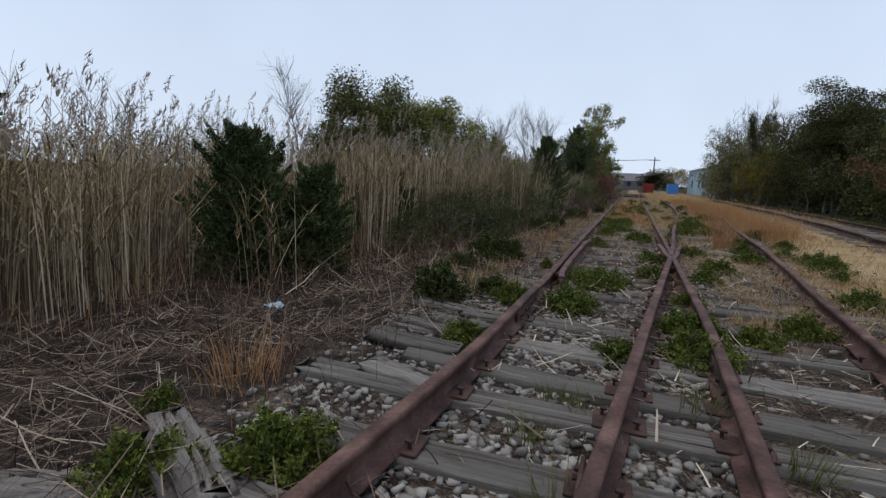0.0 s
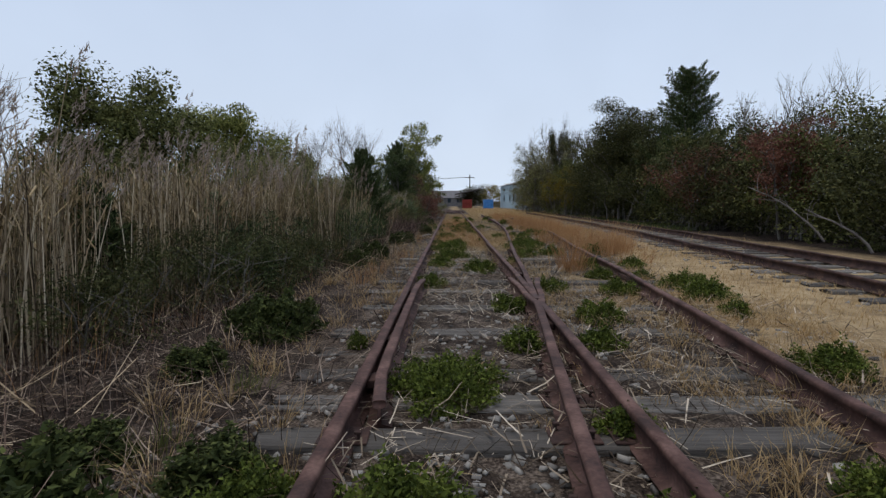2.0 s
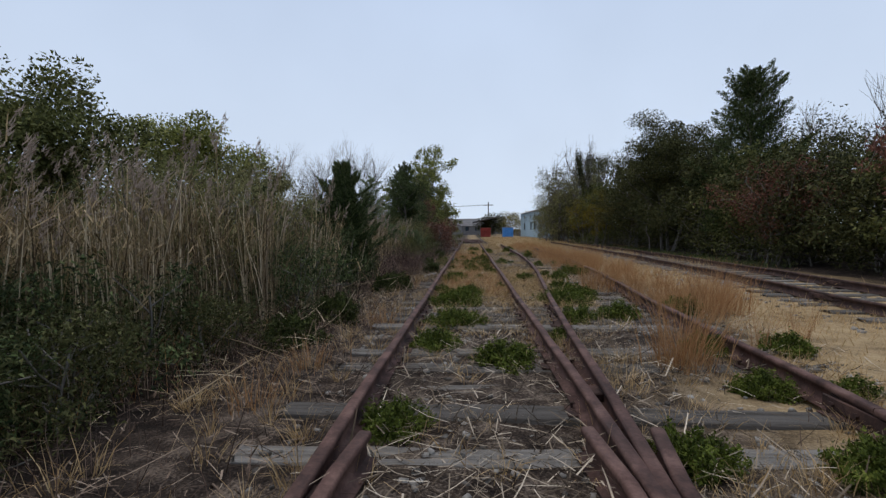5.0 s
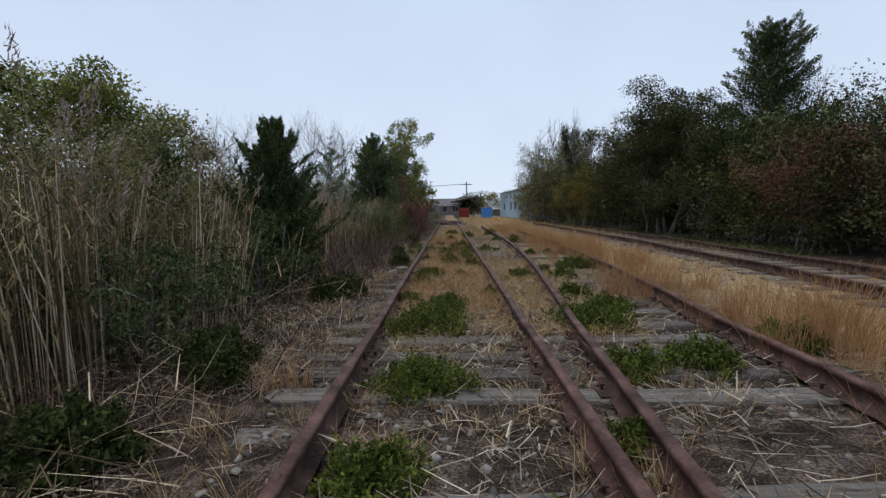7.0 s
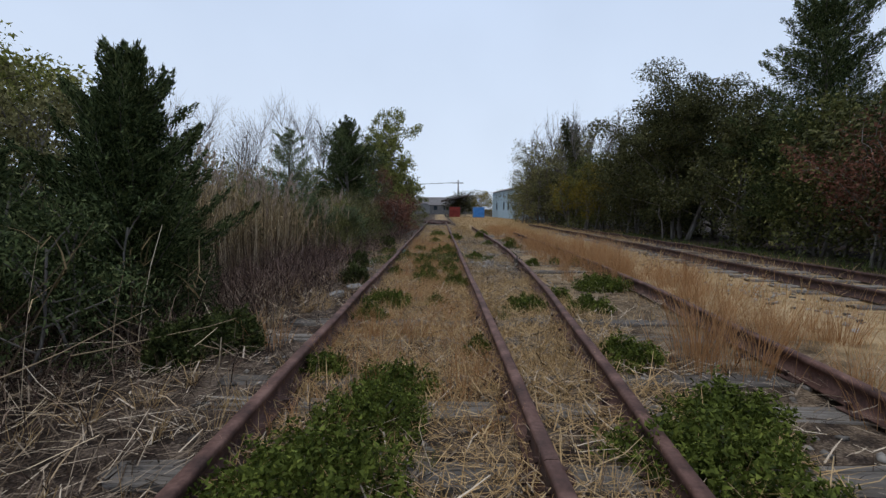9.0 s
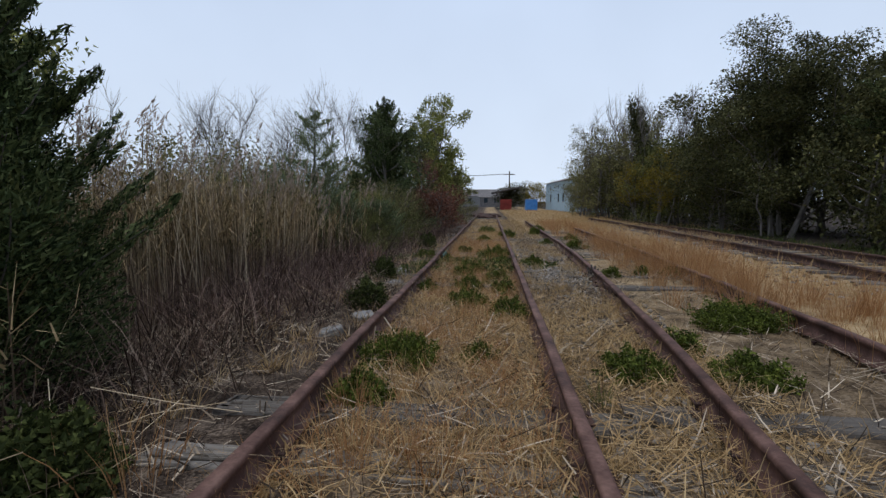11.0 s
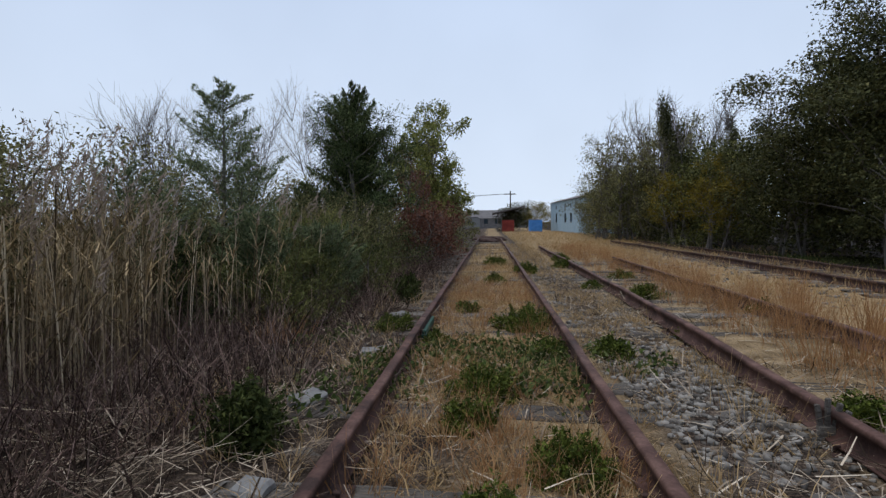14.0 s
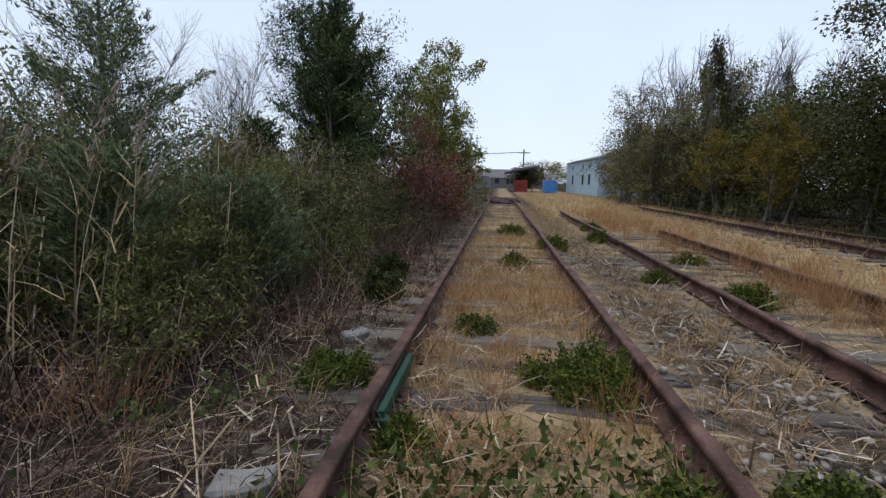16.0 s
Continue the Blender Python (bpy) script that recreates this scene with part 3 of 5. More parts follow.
plastic_scrap((-3.04, 2.49, -0.1))
part_y = [(left_rail, 24.6), (straight_rail, 25.0), (branch_left, 25.3)]
for at, y in part_y:
    ob = thing("rail_anchor", (float(at(y)) + 0.06, y, 0.05), "dark green steel bar along a rail", "rail anchor", "green bars on the rails")
    part("bar", box("bar", (-0.02, -0.4, -0.03), (0.02, 0.4, 0.04), GREENSTEEL, 0.008), ob)
    part("foot", box("foot", (-0.03, -0.42, -0.05), (0.06, -0.36, 0.0), GREENSTEEL, 0.006), ob)


# ---- ballast ----
def stones(name, xy, size, label):
    rng = np.random.default_rng(len(xy))
    n = len(xy)
    base = np.array([(a, b, c) for a in (-1, 1) for b in (-1, 1) for c in (-1, 1)], float)
    q = np.array([(0, 1, 3, 2), (4, 6, 7, 5), (0, 4, 5, 1), (2, 3, 7, 6), (0, 2, 6, 4), (1, 5, 7, 3)])
    v = base[None] * rng.uniform(0.35, 0.62, (n, 8, 3)) * np.stack([rng.uniform(0.7, 1.3, n), rng.uniform(0.5, 1, n), rng.uniform(0.35, 0.7, n)], 1)[:, None]
    v = v * (size * rng.uniform(0.6, 1.5, n))[:, None, None]
    a, b = rng.uniform(0, 6.28, n), rng.normal(0, 0.4, n)
    x, y, z = v[..., 0], v[..., 1], v[..., 2]
    y, z = y * np.cos(b)[:, None] - z * np.sin(b)[:, None], y * np.sin(b)[:, None] + z * np.cos(b)[:, None]
    x, y = x * np.cos(a)[:, None] - y * np.sin(a)[:, None], x * np.sin(a)[:, None] + y * np.cos(a)[:, None]
    v = np.stack([x + xy[:, :1], y + xy[:, 1:2], z + (lift(xy[:, 0], xy[:, 1]) + rng.uniform(-0.012, 0.014, n))[:, None]], -1)
    me = quads(name, v.reshape(-1, 3), (np.arange(n) * 8)[:, None, None] + q[None], STONE)
    tagged(new(name, me), label, "gravel", kind="stuff")


rng = np.random.default_rng(5)


def scatter(n, x0, x1, y0, y1, dense=None):
    p = np.stack([rng.uniform(x0, x1, n), rng.uniform(y0, y1, n)], 1)
    if dense is None:
        return p
    return p[rng.uniform(0, 1, n) < dense(p[:, 0], p[:, 1])]


def clump(x, y, s, seed=0.0):
    """A smooth patchiness between 0 and 1."""
    return np.clip(0.5 + 0.5 * np.sin(x * s + seed + 1.3 * np.sin(y * s * 0.7 + seed)) * np.sin(y * s * 0.8 + 1.7 * seed + np.sin(x * s * 1.3)) * 1.5, 0, 1)


near_bed = scatter(9500, -1.9, 0.75, -2.2, 4.6, lambda x, y: np.clip(1.25 - 0.22 * (y + 0.5), 0, 1) * np.clip((x + 2.1) * 1.2, 0, 1))
bed = scatter(6500, -1.2, 3.4, -2, 16, lambda x, y: 0.25 + 0.5 * clump(x, y, 1.3))
right_bed = scatter(4200, 0.95, 2.2, 16, 34, lambda x, y: clump(x, y, 0.9, 1.0) * 0.7)
pile = scatter(1900, 1.05, 1.95, 21.4, 24.4, lambda x, y: np.clip(1.6 - np.abs(y - 22.9), 0, 1))
far_bed = scatter(2200, 4.6, 8.2, 6, 40)
stones("ballast", np.concatenate([near_bed, bed]), 0.036, "loose grey and buff ballast stones between the ties")
stones("gravel_patch", np.concatenate([right_bed, pile]), 0.034, "angular grey stones between two tracks")
stones("far_ballast", far_bed, 0.05, "pale ballast of the track by the trees")


# ---- litter, weeds and grasses ----
def edge(y):
    """Where the reeds begin, left of the line."""
    return np.interp(y, [-3, 1.5, 4.8, 8, 12, 14, 19, 24, 30], [-5.0, -4.5, -3.8, -3.5, -2.95, -2.6, -2.7, -2.6, -2.4])


def rooted(p, dz=0.0):
    return np.stack([p[:, 0], p[:, 1], lift(p[:, 0], p[:, 1]) + dz], 1)


def growth(name, pieces, material, label, category="grass"):
    v, f = merge(*pieces)
    tagged(new(name, quads(name, v, f, material)), label, category, kind="stuff")


u = rng.uniform


def clustered(p, k, spread):
    """k roots about each of the points, and the way each leans."""
    off = rng.normal(0, spread, (len(p) * k, 2)) * np.repeat(u(0.5, 1.3, len(p)), k)[:, None]
    q = np.repeat(p, k, 0) + off
    return rooted(q, -0.005), np.arctan2(off[:, 1], off[:, 0]) + rng.normal(0, 0.7, len(q))


ac = np.concatenate([scatter(1300, -4.6, -0.95, -2.5, 32, lambda x, y: np.interp(y, [0, 6, 9, 12], [0.5, 0.4, 0.6, 1.0]) * (0.15 + 0.85 * clump(x, y, 1.1))), scatter(190, -4.4, -1.3, -1.5, 6)])
a, _ = clustered(ac, 26, 0.16)
ay = np.repeat(u(0, 6.28, len(ac)), 26) + rng.normal(0, 0.7, len(a))
a[:, 2] += np.abs(rng.normal(0, 0.025, len(a))) + 0.02
b = rooted(scatter(52000, -0.8, 3.6, -2, 30, lambda x, y: np.clip(0.25 + 0.16 * (y - 1), 0.2, 0.9) * (0.25 + 0.75 * clump(x, y, 1.6, 2))), 0.012)
b[:, 2] += np.abs(rng.normal(0, 0.014, len(b))) + np.where(u(0, 1, len(b)) < 0.35, 0.04, 0)
ch = rooted(scatter(30000, -4.0, -0.95, -2.5, 28, lambda x, y: 0.3 + 0.7 * clump(x, y, 2.1, 3)), 0.012)
ch[:, 2] += np.abs(rng.normal(0, 0.016, len(ch)))
bare_a, bare_c = (np.hypot((q[:, 0] + 1.45) / 0.6, (q[:, 1] - 1.3) / 1.0) < 1 for q in (a, ch))
a, ay, ch = a[~bare_a], ay[~bare_a], ch[~bare_c]
pale_a, pale_c = (np.abs(q[:, 1] + 0.8 * np.sin(3 * q[:, 0]) - 20.8) < 7.6 for q in (a, ch))
growth("verge_straw", [blades(rng, ch[pale_c], u(0.05, 0.2, pale_c.sum()), u(0.005, 0.013, pale_c.sum()), u(1.2, 1.6, pale_c.sum()), rng.normal(0, 0.3, pale_c.sum()), 1, tip=0.8),
                       blades(rng, a[pale_a], u(0.08, 0.5, pale_a.sum()), u(0.003, 0.010, pale_a.sum()), u(1.25, 1.62, pale_a.sum()), rng.normal(0, 0.3, pale_a.sum()), 2, ay[pale_a], tip=0.6)], STRAW, "bleached straw matted beside the rail", "litter")
a, ay, ch = a[~pale_a], ay[~pale_a], ch[~pale_c]
growth("stalk_litter", [blades(rng, ch, u(0.03, 0.16, len(ch)), u(0.005, 0.014, len(ch)), u(1.2, 1.6, len(ch)), rng.normal(0, 0.3, len(ch)), 1, tip=0.8),
                        blades(rng, a, u(0.08, 0.5, len(a)), u(0.003, 0.010, len(a)), u(1.25, 1.62, len(a)), rng.normal(0, 0.3, len(a)), 2, ay, tip=0.6)], LITTER, "dark brown litter of stalks and leaves on the verge", "litter")
growth("straw_litter", [blades(rng, b, u(0.05, 0.30, len(b)), u(0.005, 0.013, len(b)), u(1.2, 1.6, len(b)), rng.normal(0, 0.3, len(b)), 2, tip=0.5)],
       STRAW, "bleached straw and stalks lying flat", "litter")
c = rooted(scatter(24000, -4.4, -1.0, -2.5, 34, lambda x, y: np.clip((-0.95 - x) * 0.9, 0, 1) * (0.25 + 0.75 * clump(x, y, 1.4, 4))))
c2 = rooted(scatter(9000, -0.7, 2.9, 2, 24, lambda x, y: clump(x, y, 1.5, 9) * np.clip(0.2 + 0.1 * (y - 2), 0, 0.9)))
mt = rooted(scatter(15000, -0.72, 2.1, 13.5, 20.5, lambda x, y: 0.25 + 0.75 * clump(x, y, 1.9, 4.2)), 0.012)
mt[:, 2] += np.abs(rng.normal(0, 0.014, len(mt))) + np.where(u(0, 1, len(mt)) < 0.4, 0.035, 0)
growth("matted_grass", [blades(rng, mt, u(0.06, 0.26, len(mt)), u(0.004, 0.010, len(mt)), u(1.1, 1.6, len(mt)), rng.normal(0, 0.4, len(mt)), 2, tip=0.4)], TAN, "pale dry grass matted flat between the rails")
growth("dead_weeds", [blades(rng, c, u(0.08, 0.4, len(c)), u(0.002, 0.007, len(c)), u(0, 0.9, len(c)), rng.normal(0.2, 0.8, len(c)), 3),
                      blades(rng, c2, u(0.05, 0.24, len(c2)), u(0.002, 0.006, len(c2)), u(0, 1.0, len(c2)), rng.normal(0.3, 0.8, len(c2)), 2)], DEADWEED, "brown dead weeds and stems beside the track", "weeds")
d = rooted(scatter(34000, -5.4, -1.3, 2, 34, lambda x, y: np.where(x < edge(y) + np.interp(y, [16, 18, 25], [0.7, 1.2, 0.8]) + 0.3 * np.sin(2 * y), 1, 0.04) * np.where(y > 17, 1, 0.5)))
d3 = rooted(scatter(12000, -2.5, -0.92, 12, 34, lambda x, y: np.clip(0.3 + 0.05 * (y - 12), 0, 1) * (0.25 + 0.75 * clump(x, y, 1.7, 6))))
late = d[:, 1] > 18.5
e, d = d[late], d[~late]
growth("dead_brush", [blades(rng, e, u(0.3, 1.1, len(e)), u(0.004, 0.010, len(e)), u(0, 0.6, len(e)), u(0.2, 2.4, len(e)), 3)], BRUSH, "tangled grey-brown dead brush before the shrubs", "brambles")
growth("dead_brambles", [blades(rng, d, u(0.35, 1.15, len(d)) * np.where(d[:, 1] > 17, 1, 0.7), u(0.004, 0.010, len(d)), u(0, 0.6, len(d)), u(0.2, 2.4, len(d)), 3),
                         blades(rng, d3, u(0.08, 0.4, len(d3)), u(0.003, 0.008, len(d3)), u(0, 0.9, len(d3)), u(0.2, 2.2, len(d3)), 2)], DEADWEED, "tangled red-brown dead brambles before the reeds", "brambles")
d2 = rooted(scatter(1700, -4.9, -2.2, -2, 12, lambda x, y: np.where(x < edge(y) + 0.8, 0.9, 0)))
d4, d4y = clustered(scatter(560, -0.7, 0.72, 14.4, 32, lambda x, y: clump(x, y, 1.6, 4.4)), 26, 0.07)
growth("rusty_grass", [blades(rng, d4, u(0.08, 0.3, len(d4)), u(0.003, 0.006, len(d4)), u(0, 0.6, len(d4)), u(0.2, 1.6, len(d4)), 3, d4y), blades(rng, d2, u(0.25, 0.7, len(d2)), u(0.003, 0.006, len(d2)), u(0, 0.3, len(d2)), u(0.1, 1.0, len(d2)), 3)], ORANGE, "rusty dry grass along the reeds", "grass")
g, gy = clustered(scatter(2100, -0.72, 2.0, 3.0, 34, lambda x, y: np.where(x < 0.75, 1, np.where(y > 19, 0.18, 0.55)) * np.clip((y - 6.5) / 9, 0.07, 1) * (0.35 + 0.65 * clump(x, y, 1.9, 3))), 27, 0.06)
g4, g4y = clustered(scatter(1250, -0.72, 2.1, 15.0, 29, lambda x, y: np.where((x > 0.8) & (y > 19), 0.25, 1) * (0.35 + 0.65 * clump(x, y, 2.3, 1.5))), 24, 0.055)
g1 = rooted(scatter(5000, -0.72, 2.0, 30, 46))
g2, g2y = clustered(scatter(760, 0.85, 3.4, 3.5, 10.6, lambda x, y: np.clip((x - 0.5) * 0.6, 0.1, 1) * (0.3 + 0.7 * clump(x, y, 1.2, 5))), 26, 0.07)
g3, g3y = clustered(scatter(260, -2.2, -0.85, 3.5, 30, lambda x, y: 0.3 + 0.7 * clump(x, y, 1.3, 8)), 26, 0.05)
growth("track_grass", [blades(rng, g, u(0.05, 0.26, len(g)), u(0.003, 0.008, len(g)), u(0, 0.7, len(g)), u(0.3, 2.3, len(g)), 2, gy),
                       blades(rng, g4, u(0.06, 0.24, len(g4)), u(0.003, 0.008, len(g4)), u(0.1, 0.8, len(g4)), u(0.4, 2.2, len(g4)), 2, g4y),
                       blades(rng, g1, u(0.06, 0.24, len(g1)), u(0.006, 0.014, len(g1)), u(0, 0.8, len(g1)), u(0.2, 1.4, len(g1)), 2),
                       blades(rng, g2, u(0.05, 0.2, len(g2)), u(0.003, 0.007, len(g2)), u(0, 0.6, len(g2)), u(0.2, 1.6, len(g2)), 2, g2y),
                       blades(rng, g3, u(0.08, 0.3, len(g3)), u(0.003, 0.007, len(g3)), u(0, 0.5, len(g3)), u(0.2, 1.7, len(g3)), 2, g3y)], TAN, "dry tan grass between the rails")
h = rooted(scatter(32000, 2.2, 5.8, 6.5, 46, lambda x, y: np.clip((x - 2.5 - 0.4 * np.sin(y)) * 0.8, 0, 1) * (0.35 + 0.65 * clump(x, y, 0.8, 6))))
h2 = rooted(scatter(15000, 1.5, 11, 36, 82))
h3, h3y = clustered(scatter(850, 2.5, 5.4, 13.2, 44, lambda x, y: np.clip(1.3 - np.abs(x - 3.35 - 0.02 * (y - 12)) * 0.9, 0, 1) * (0.15 + 0.85 * clump(x, y, 0.9, 1))), 28, 0.08)
growth("field_grass", [blades(rng, h, u(0.05, 0.17, len(h)), u(0.004, 0.010, len(h)), u(0, 0.8, len(h)), u(0.1, 1.2, len(h)), 2),
                       blades(rng, h2, u(0.08, 0.25, len(h2)), u(0.012, 0.03, len(h2)), u(0, 0.8, len(h2)), u(0.1, 1.2, len(h2)), 2)], TAN, "short dry tan turf of the yard")
h4 = rooted(scatter(14000, 4.7, 8.6, 15, 50, lambda x, y: np.clip((y - 14) * 0.07, 0, 1) * (0.2 + 0.8 * clump(x, y, 0.9, 4))))
growth("far_track_grass", [blades(rng, h4, u(0.1, 0.32, len(h4)), u(0.006, 0.014, len(h4)), u(0, 0.6, len(h4)), u(0.1, 1.2, len(h4)), 2)], TAN, "dry tan grass standing over the far track")
h5 = rooted(scatter(6000, 8.3, 10.0, 21, 50, lambda x, y: 0.3 + 0.7 * clump(x, y, 1.1, 4)))
growth("verge_grass", [blades(rng, h5, u(0.1, 0.34, len(h5)), u(0.008, 0.018, len(h5)), u(0, 0.7, len(h5)), u(0.2, 1.4, len(h5)), 2)], IVY, "green weeds along the foot of the thicket", "weeds")
growth("bluestem_field", [blades(rng, h3, u(0.15, 0.52, len(h3)), u(0.003, 0.007, len(h3)), u(0, 0.3, len(h3)), u(0.1, 0.9, len(h3)), 3, h3y)], ORANGE, "orange-tan bluestem grass standing in the yard")


def tuft(seed, n, tall, wide, material, spread=0.08):
    r = np.random.default_rng(seed)
    base = np.stack([r.normal(0, spread, n), r.normal(0, spread, n), np.full(n, -0.03)], 1)
    yaw = np.arctan2(base[:, 1], base[:, 0]) + r.normal(0, 0.6, n)
    return quads("blades", *blades(r, base, r.uniform(0.45, 1.1, n) * tall, r.uniform(0.6, 1.4, n) * wide, r.uniform(0, 0.25, n), r.uniform(0.05, 0.8, n), 3, yaw), material)


TUFTS = {"tall": [tuft(i, 100, 0.75, 0.005, ORANGE, 0.10) for i in range(4)], "low": [tuft(10 + i, 65, 0.30, 0.005, ORANGE, 0.09) for i in range(4)],
         "tan": [tuft(20 + i, 65, 0.26, 0.005, TAN, 0.10) for i in range(4)], "green": [tuft(30 + i, 60, 0.22, 0.006, GREENGRASS, 0.05) for i in range(3)]}


def put_tuft(kind, x, y, s, label, group):
    ms = TUFTS[kind]
    ob = tagged(new("grass_tuft", ms[int(rng.integers(len(ms)))]), label, "grass tuft", group)
    ob.matrix_world = pose(x, y, float(lift(x, y)), float(rng.normal(0, 4)), float(rng.normal(0, 4)), float(u(0, 360))) @ Matrix.Scale(s, 4)


for x, y in scatter(190, 2.6, 5.2, 11, 30, lambda x, y: np.clip(1.2 - np.abs(x - 3.4 - 0.03 * (y - 12)) * 1.1, 0, 1) * np.clip(0.25 + clump(x, y, 0.7, 1), 0, 1)):
    put_tuft("tall", x, y, float(u(0.45, 0.95)), "upright tuft of orange bluestem grass in the yard", "orange bluestem tufts")
for x, y in [(3.4, 12.9), (3.55, 13.1), (3.3, 13.15), (3.75, 12.95), (3.55, 13.4), (2.3, 15.6), (2.5, 15.9), (2.7, 15.5)]:
    put_tuft("tall", x, y, 1.15, "tall tuft of orange bluestem grass by the siding", "orange bluestem tufts")
for x, y in [(1.85, 10.3), (1.9, 10.4), (1.95, 10.28)]:
    put_tuft("tall", x, y, 1.15, "tall leaning tuft of orange bluestem grass beside the crossing", "orange bluestem tufts")
for x, y in scatter(46, 3.0, 4.7, 19.5, 26, lambda x, y: 0.2 + 0.8 * clump(x, y, 1.0, 2)):
    put_tuft("tall", x, y, float(u(0.6, 1.0)), "upright tuft of orange bluestem grass in the yard", "orange bluestem tufts")
for x, y in scatter(160, -0.65, 0.65, 14.4, 30, lambda x, y: 0.3 + 0.7 * clump(x, y, 1.4, 2)):
    put_tuft("low", x, y, float(u(0.5, 1.1)), "low orange-tan grass tuft between rails", "low grass tufts")
for x, y in scatter(80, 0.9, 1.9, 10, 28, lambda x, y: 0.3 + 0.7 * clump(x, y, 1.2, 7)):
    put_tuft("tan", x, y, float(u(0.5, 1.0)), "low tan grass tuft between rails", "low grass tufts")
for x, y in [(-2.05, 1.05), (-2.1, 1.12), (-1.6, 9.3), (-1.5, 10.2), (-2.3, 24.15), (-2.2, 24.3), (-1.2, 12.2), (-1.25, 16.2)]:
    put_tuft("low", x, y, 1.3, "rusty dry grass tuft beside the line", "low grass tufts")
for x, y in [(-0.25, 1.62), (-0.1, 1.5), (-0.3, 1.05), (0.55, 1.75), (0.75, 1.9), (-0.1, 0.6), (0.9, 1.3), (-1.7, 4.2), (-1.55, 5.0), (-1.45, 3.9), (0.2, 14.1), (1.0, 17.3)]:
    put_tuft("green", x, y, float(u(0.6, 1.2)), "yellow-green grass tuft in the ballast", "green grass tufts")


# ---- creeping junipers ----
def juniper_mesh(seed, material, R, H, grain=0.021, dense=1.0):
    """A low mat of feathery twig tips over bent stems, ragged at its rim, R in radius and H tall."""
    r = np.random.default_rng(seed)
    k = int((255 * (R / 0.3) ** 1.7 + 55) * dense)
    ang = r.uniform(0, 6.28, k)
    lobes = 1 + 0.16 * np.sin(3 * ang + seed) + 0.12 * np.sin(5 * ang + 2.1 * seed)
    q = np.sqrt(r.uniform(0, 1, k))
    rad = q * R * lobes
    hump = 0.72 + 0.34 * np.sin(rad * np.cos(ang) * 21 + seed) * np.sin(rad * np.sin(ang) * 19 + 1.3 * seed)
    top = H * (1 - 0.8 * q ** 4) * hump * r.uniform(0.72, 1.08, k)
    rim = r.uniform(0, 1, k) < 0.55 * q ** 3
    top = np.where(rim, top * r.uniform(0.1, 0.8, k), top)
    cen = np.stack([rad * np.cos(ang), rad * np.sin(ang), top], 1)
    heads = r.permutation(k)[:max(8, k // 6)]
    near = heads[np.argmin(np.linalg.norm(cen[:, None] - cen[heads][None], axis=-1), 1)]
    cen = cen + (cen[near] - cen) * np.array([0.45, 0.45, 0.2]) + np.array([0, 0, 0.02]) * (r.uniform(-1, 1, k))[near][:, None]
    tilt = 0.25 + 1.0 * q ** 2 + r.normal(0, 0.25, k)
    yaw = ang + r.normal(0, 0.55, k)
    axis = np.stack([np.sin(tilt) * np.cos(yaw), np.sin(tilt) * np.sin(yaw), np.cos(tilt)], 1)
    m = 20
    t = np.tile(np.linspace(-1.1, 0.5, m), k)
    w = np.repeat(np.arange(k), m)
    L = (r.uniform(0.07, 0.13, k) * (0.7 + 0.5 * R / 0.3))[w]
    flank = unit(np.cross(axis, r.normal(size=(k, 3))))[w]
    s = np.tile(np.where(np.arange(m) % 2, 1.0, -1.0), k)[:, None]
    fan = np.clip(0.55 - t, 0.0, 1.0)[:, None]
    p = cen[w] + axis[w] * (t * L)[:, None] + flank * s * fan * L[:, None] * 0.36 + r.normal(0, 0.009, (k * m, 3))
    p[:, 2] = np.maximum(p[:, 2], 0.004)
    a = leaves(r, p, grain * (1.25 - 0.3 * t), 0.6, axis[w] * 0.7 + flank * s * 0.9, 0.55)
    stems = [(np.array([[0, 0, -0.04], cen[i] * np.array([0.6, 0.6, 0.5]), cen[i] - axis[i] * 0.05]), (0.010, 0.007, 0.003)) for i in range(0, k, 8)]
    return quads("foliage", *a, material), quads("stem", *tubes(stems, 3), BARK)


JUN = {0.16: [juniper_mesh(40 + i, MOSSY, 0.16, 0.13 + 0.03 * (i % 2)) for i in range(3)], 0.25: [juniper_mesh(45 + i, MOSSY, 0.25, 0.17 + 0.03 * (i % 2)) for i in range(4)],
       0.38: [juniper_mesh(60 + i, MOSSY, 0.38, 0.20 + 0.02 * i) for i in range(3)]}
JUN_DARK = {0.22: [juniper_mesh(50 + i, DARKGREEN, 0.22, 0.34 + 0.05 * i, 0.028, 1.5) for i in range(2)], 0.33: [juniper_mesh(55 + i, DARKGREEN, 0.33, 0.36, 0.03, 1.3) for i in range(2)]}


def juniper(x, y, r, dark=False, tall=1.0):
    kinds = JUN_DARK if dark else JUN
    size = min(kinds, key=lambda a: abs(math.log(a / r)))
    foliage, stems = kinds[size][int(rng.integers(len(kinds[size])))]
    ob = thing("juniper_shrub", (x, y, float(lift(x, y)) + 0.01), "dark green bushy juniper beside the rail" if dark else "bright green creeping juniper growing between the ties", "shrub", "creeping junipers")
    ob.rotation_euler = (0, 0, float(u(0, 6.28)))
    s = r / size
    ob.scale = (s, s, tall * (0.5 + 0.5 * s))
    part("foliage", foliage, ob)
    part("stem", stems, ob)


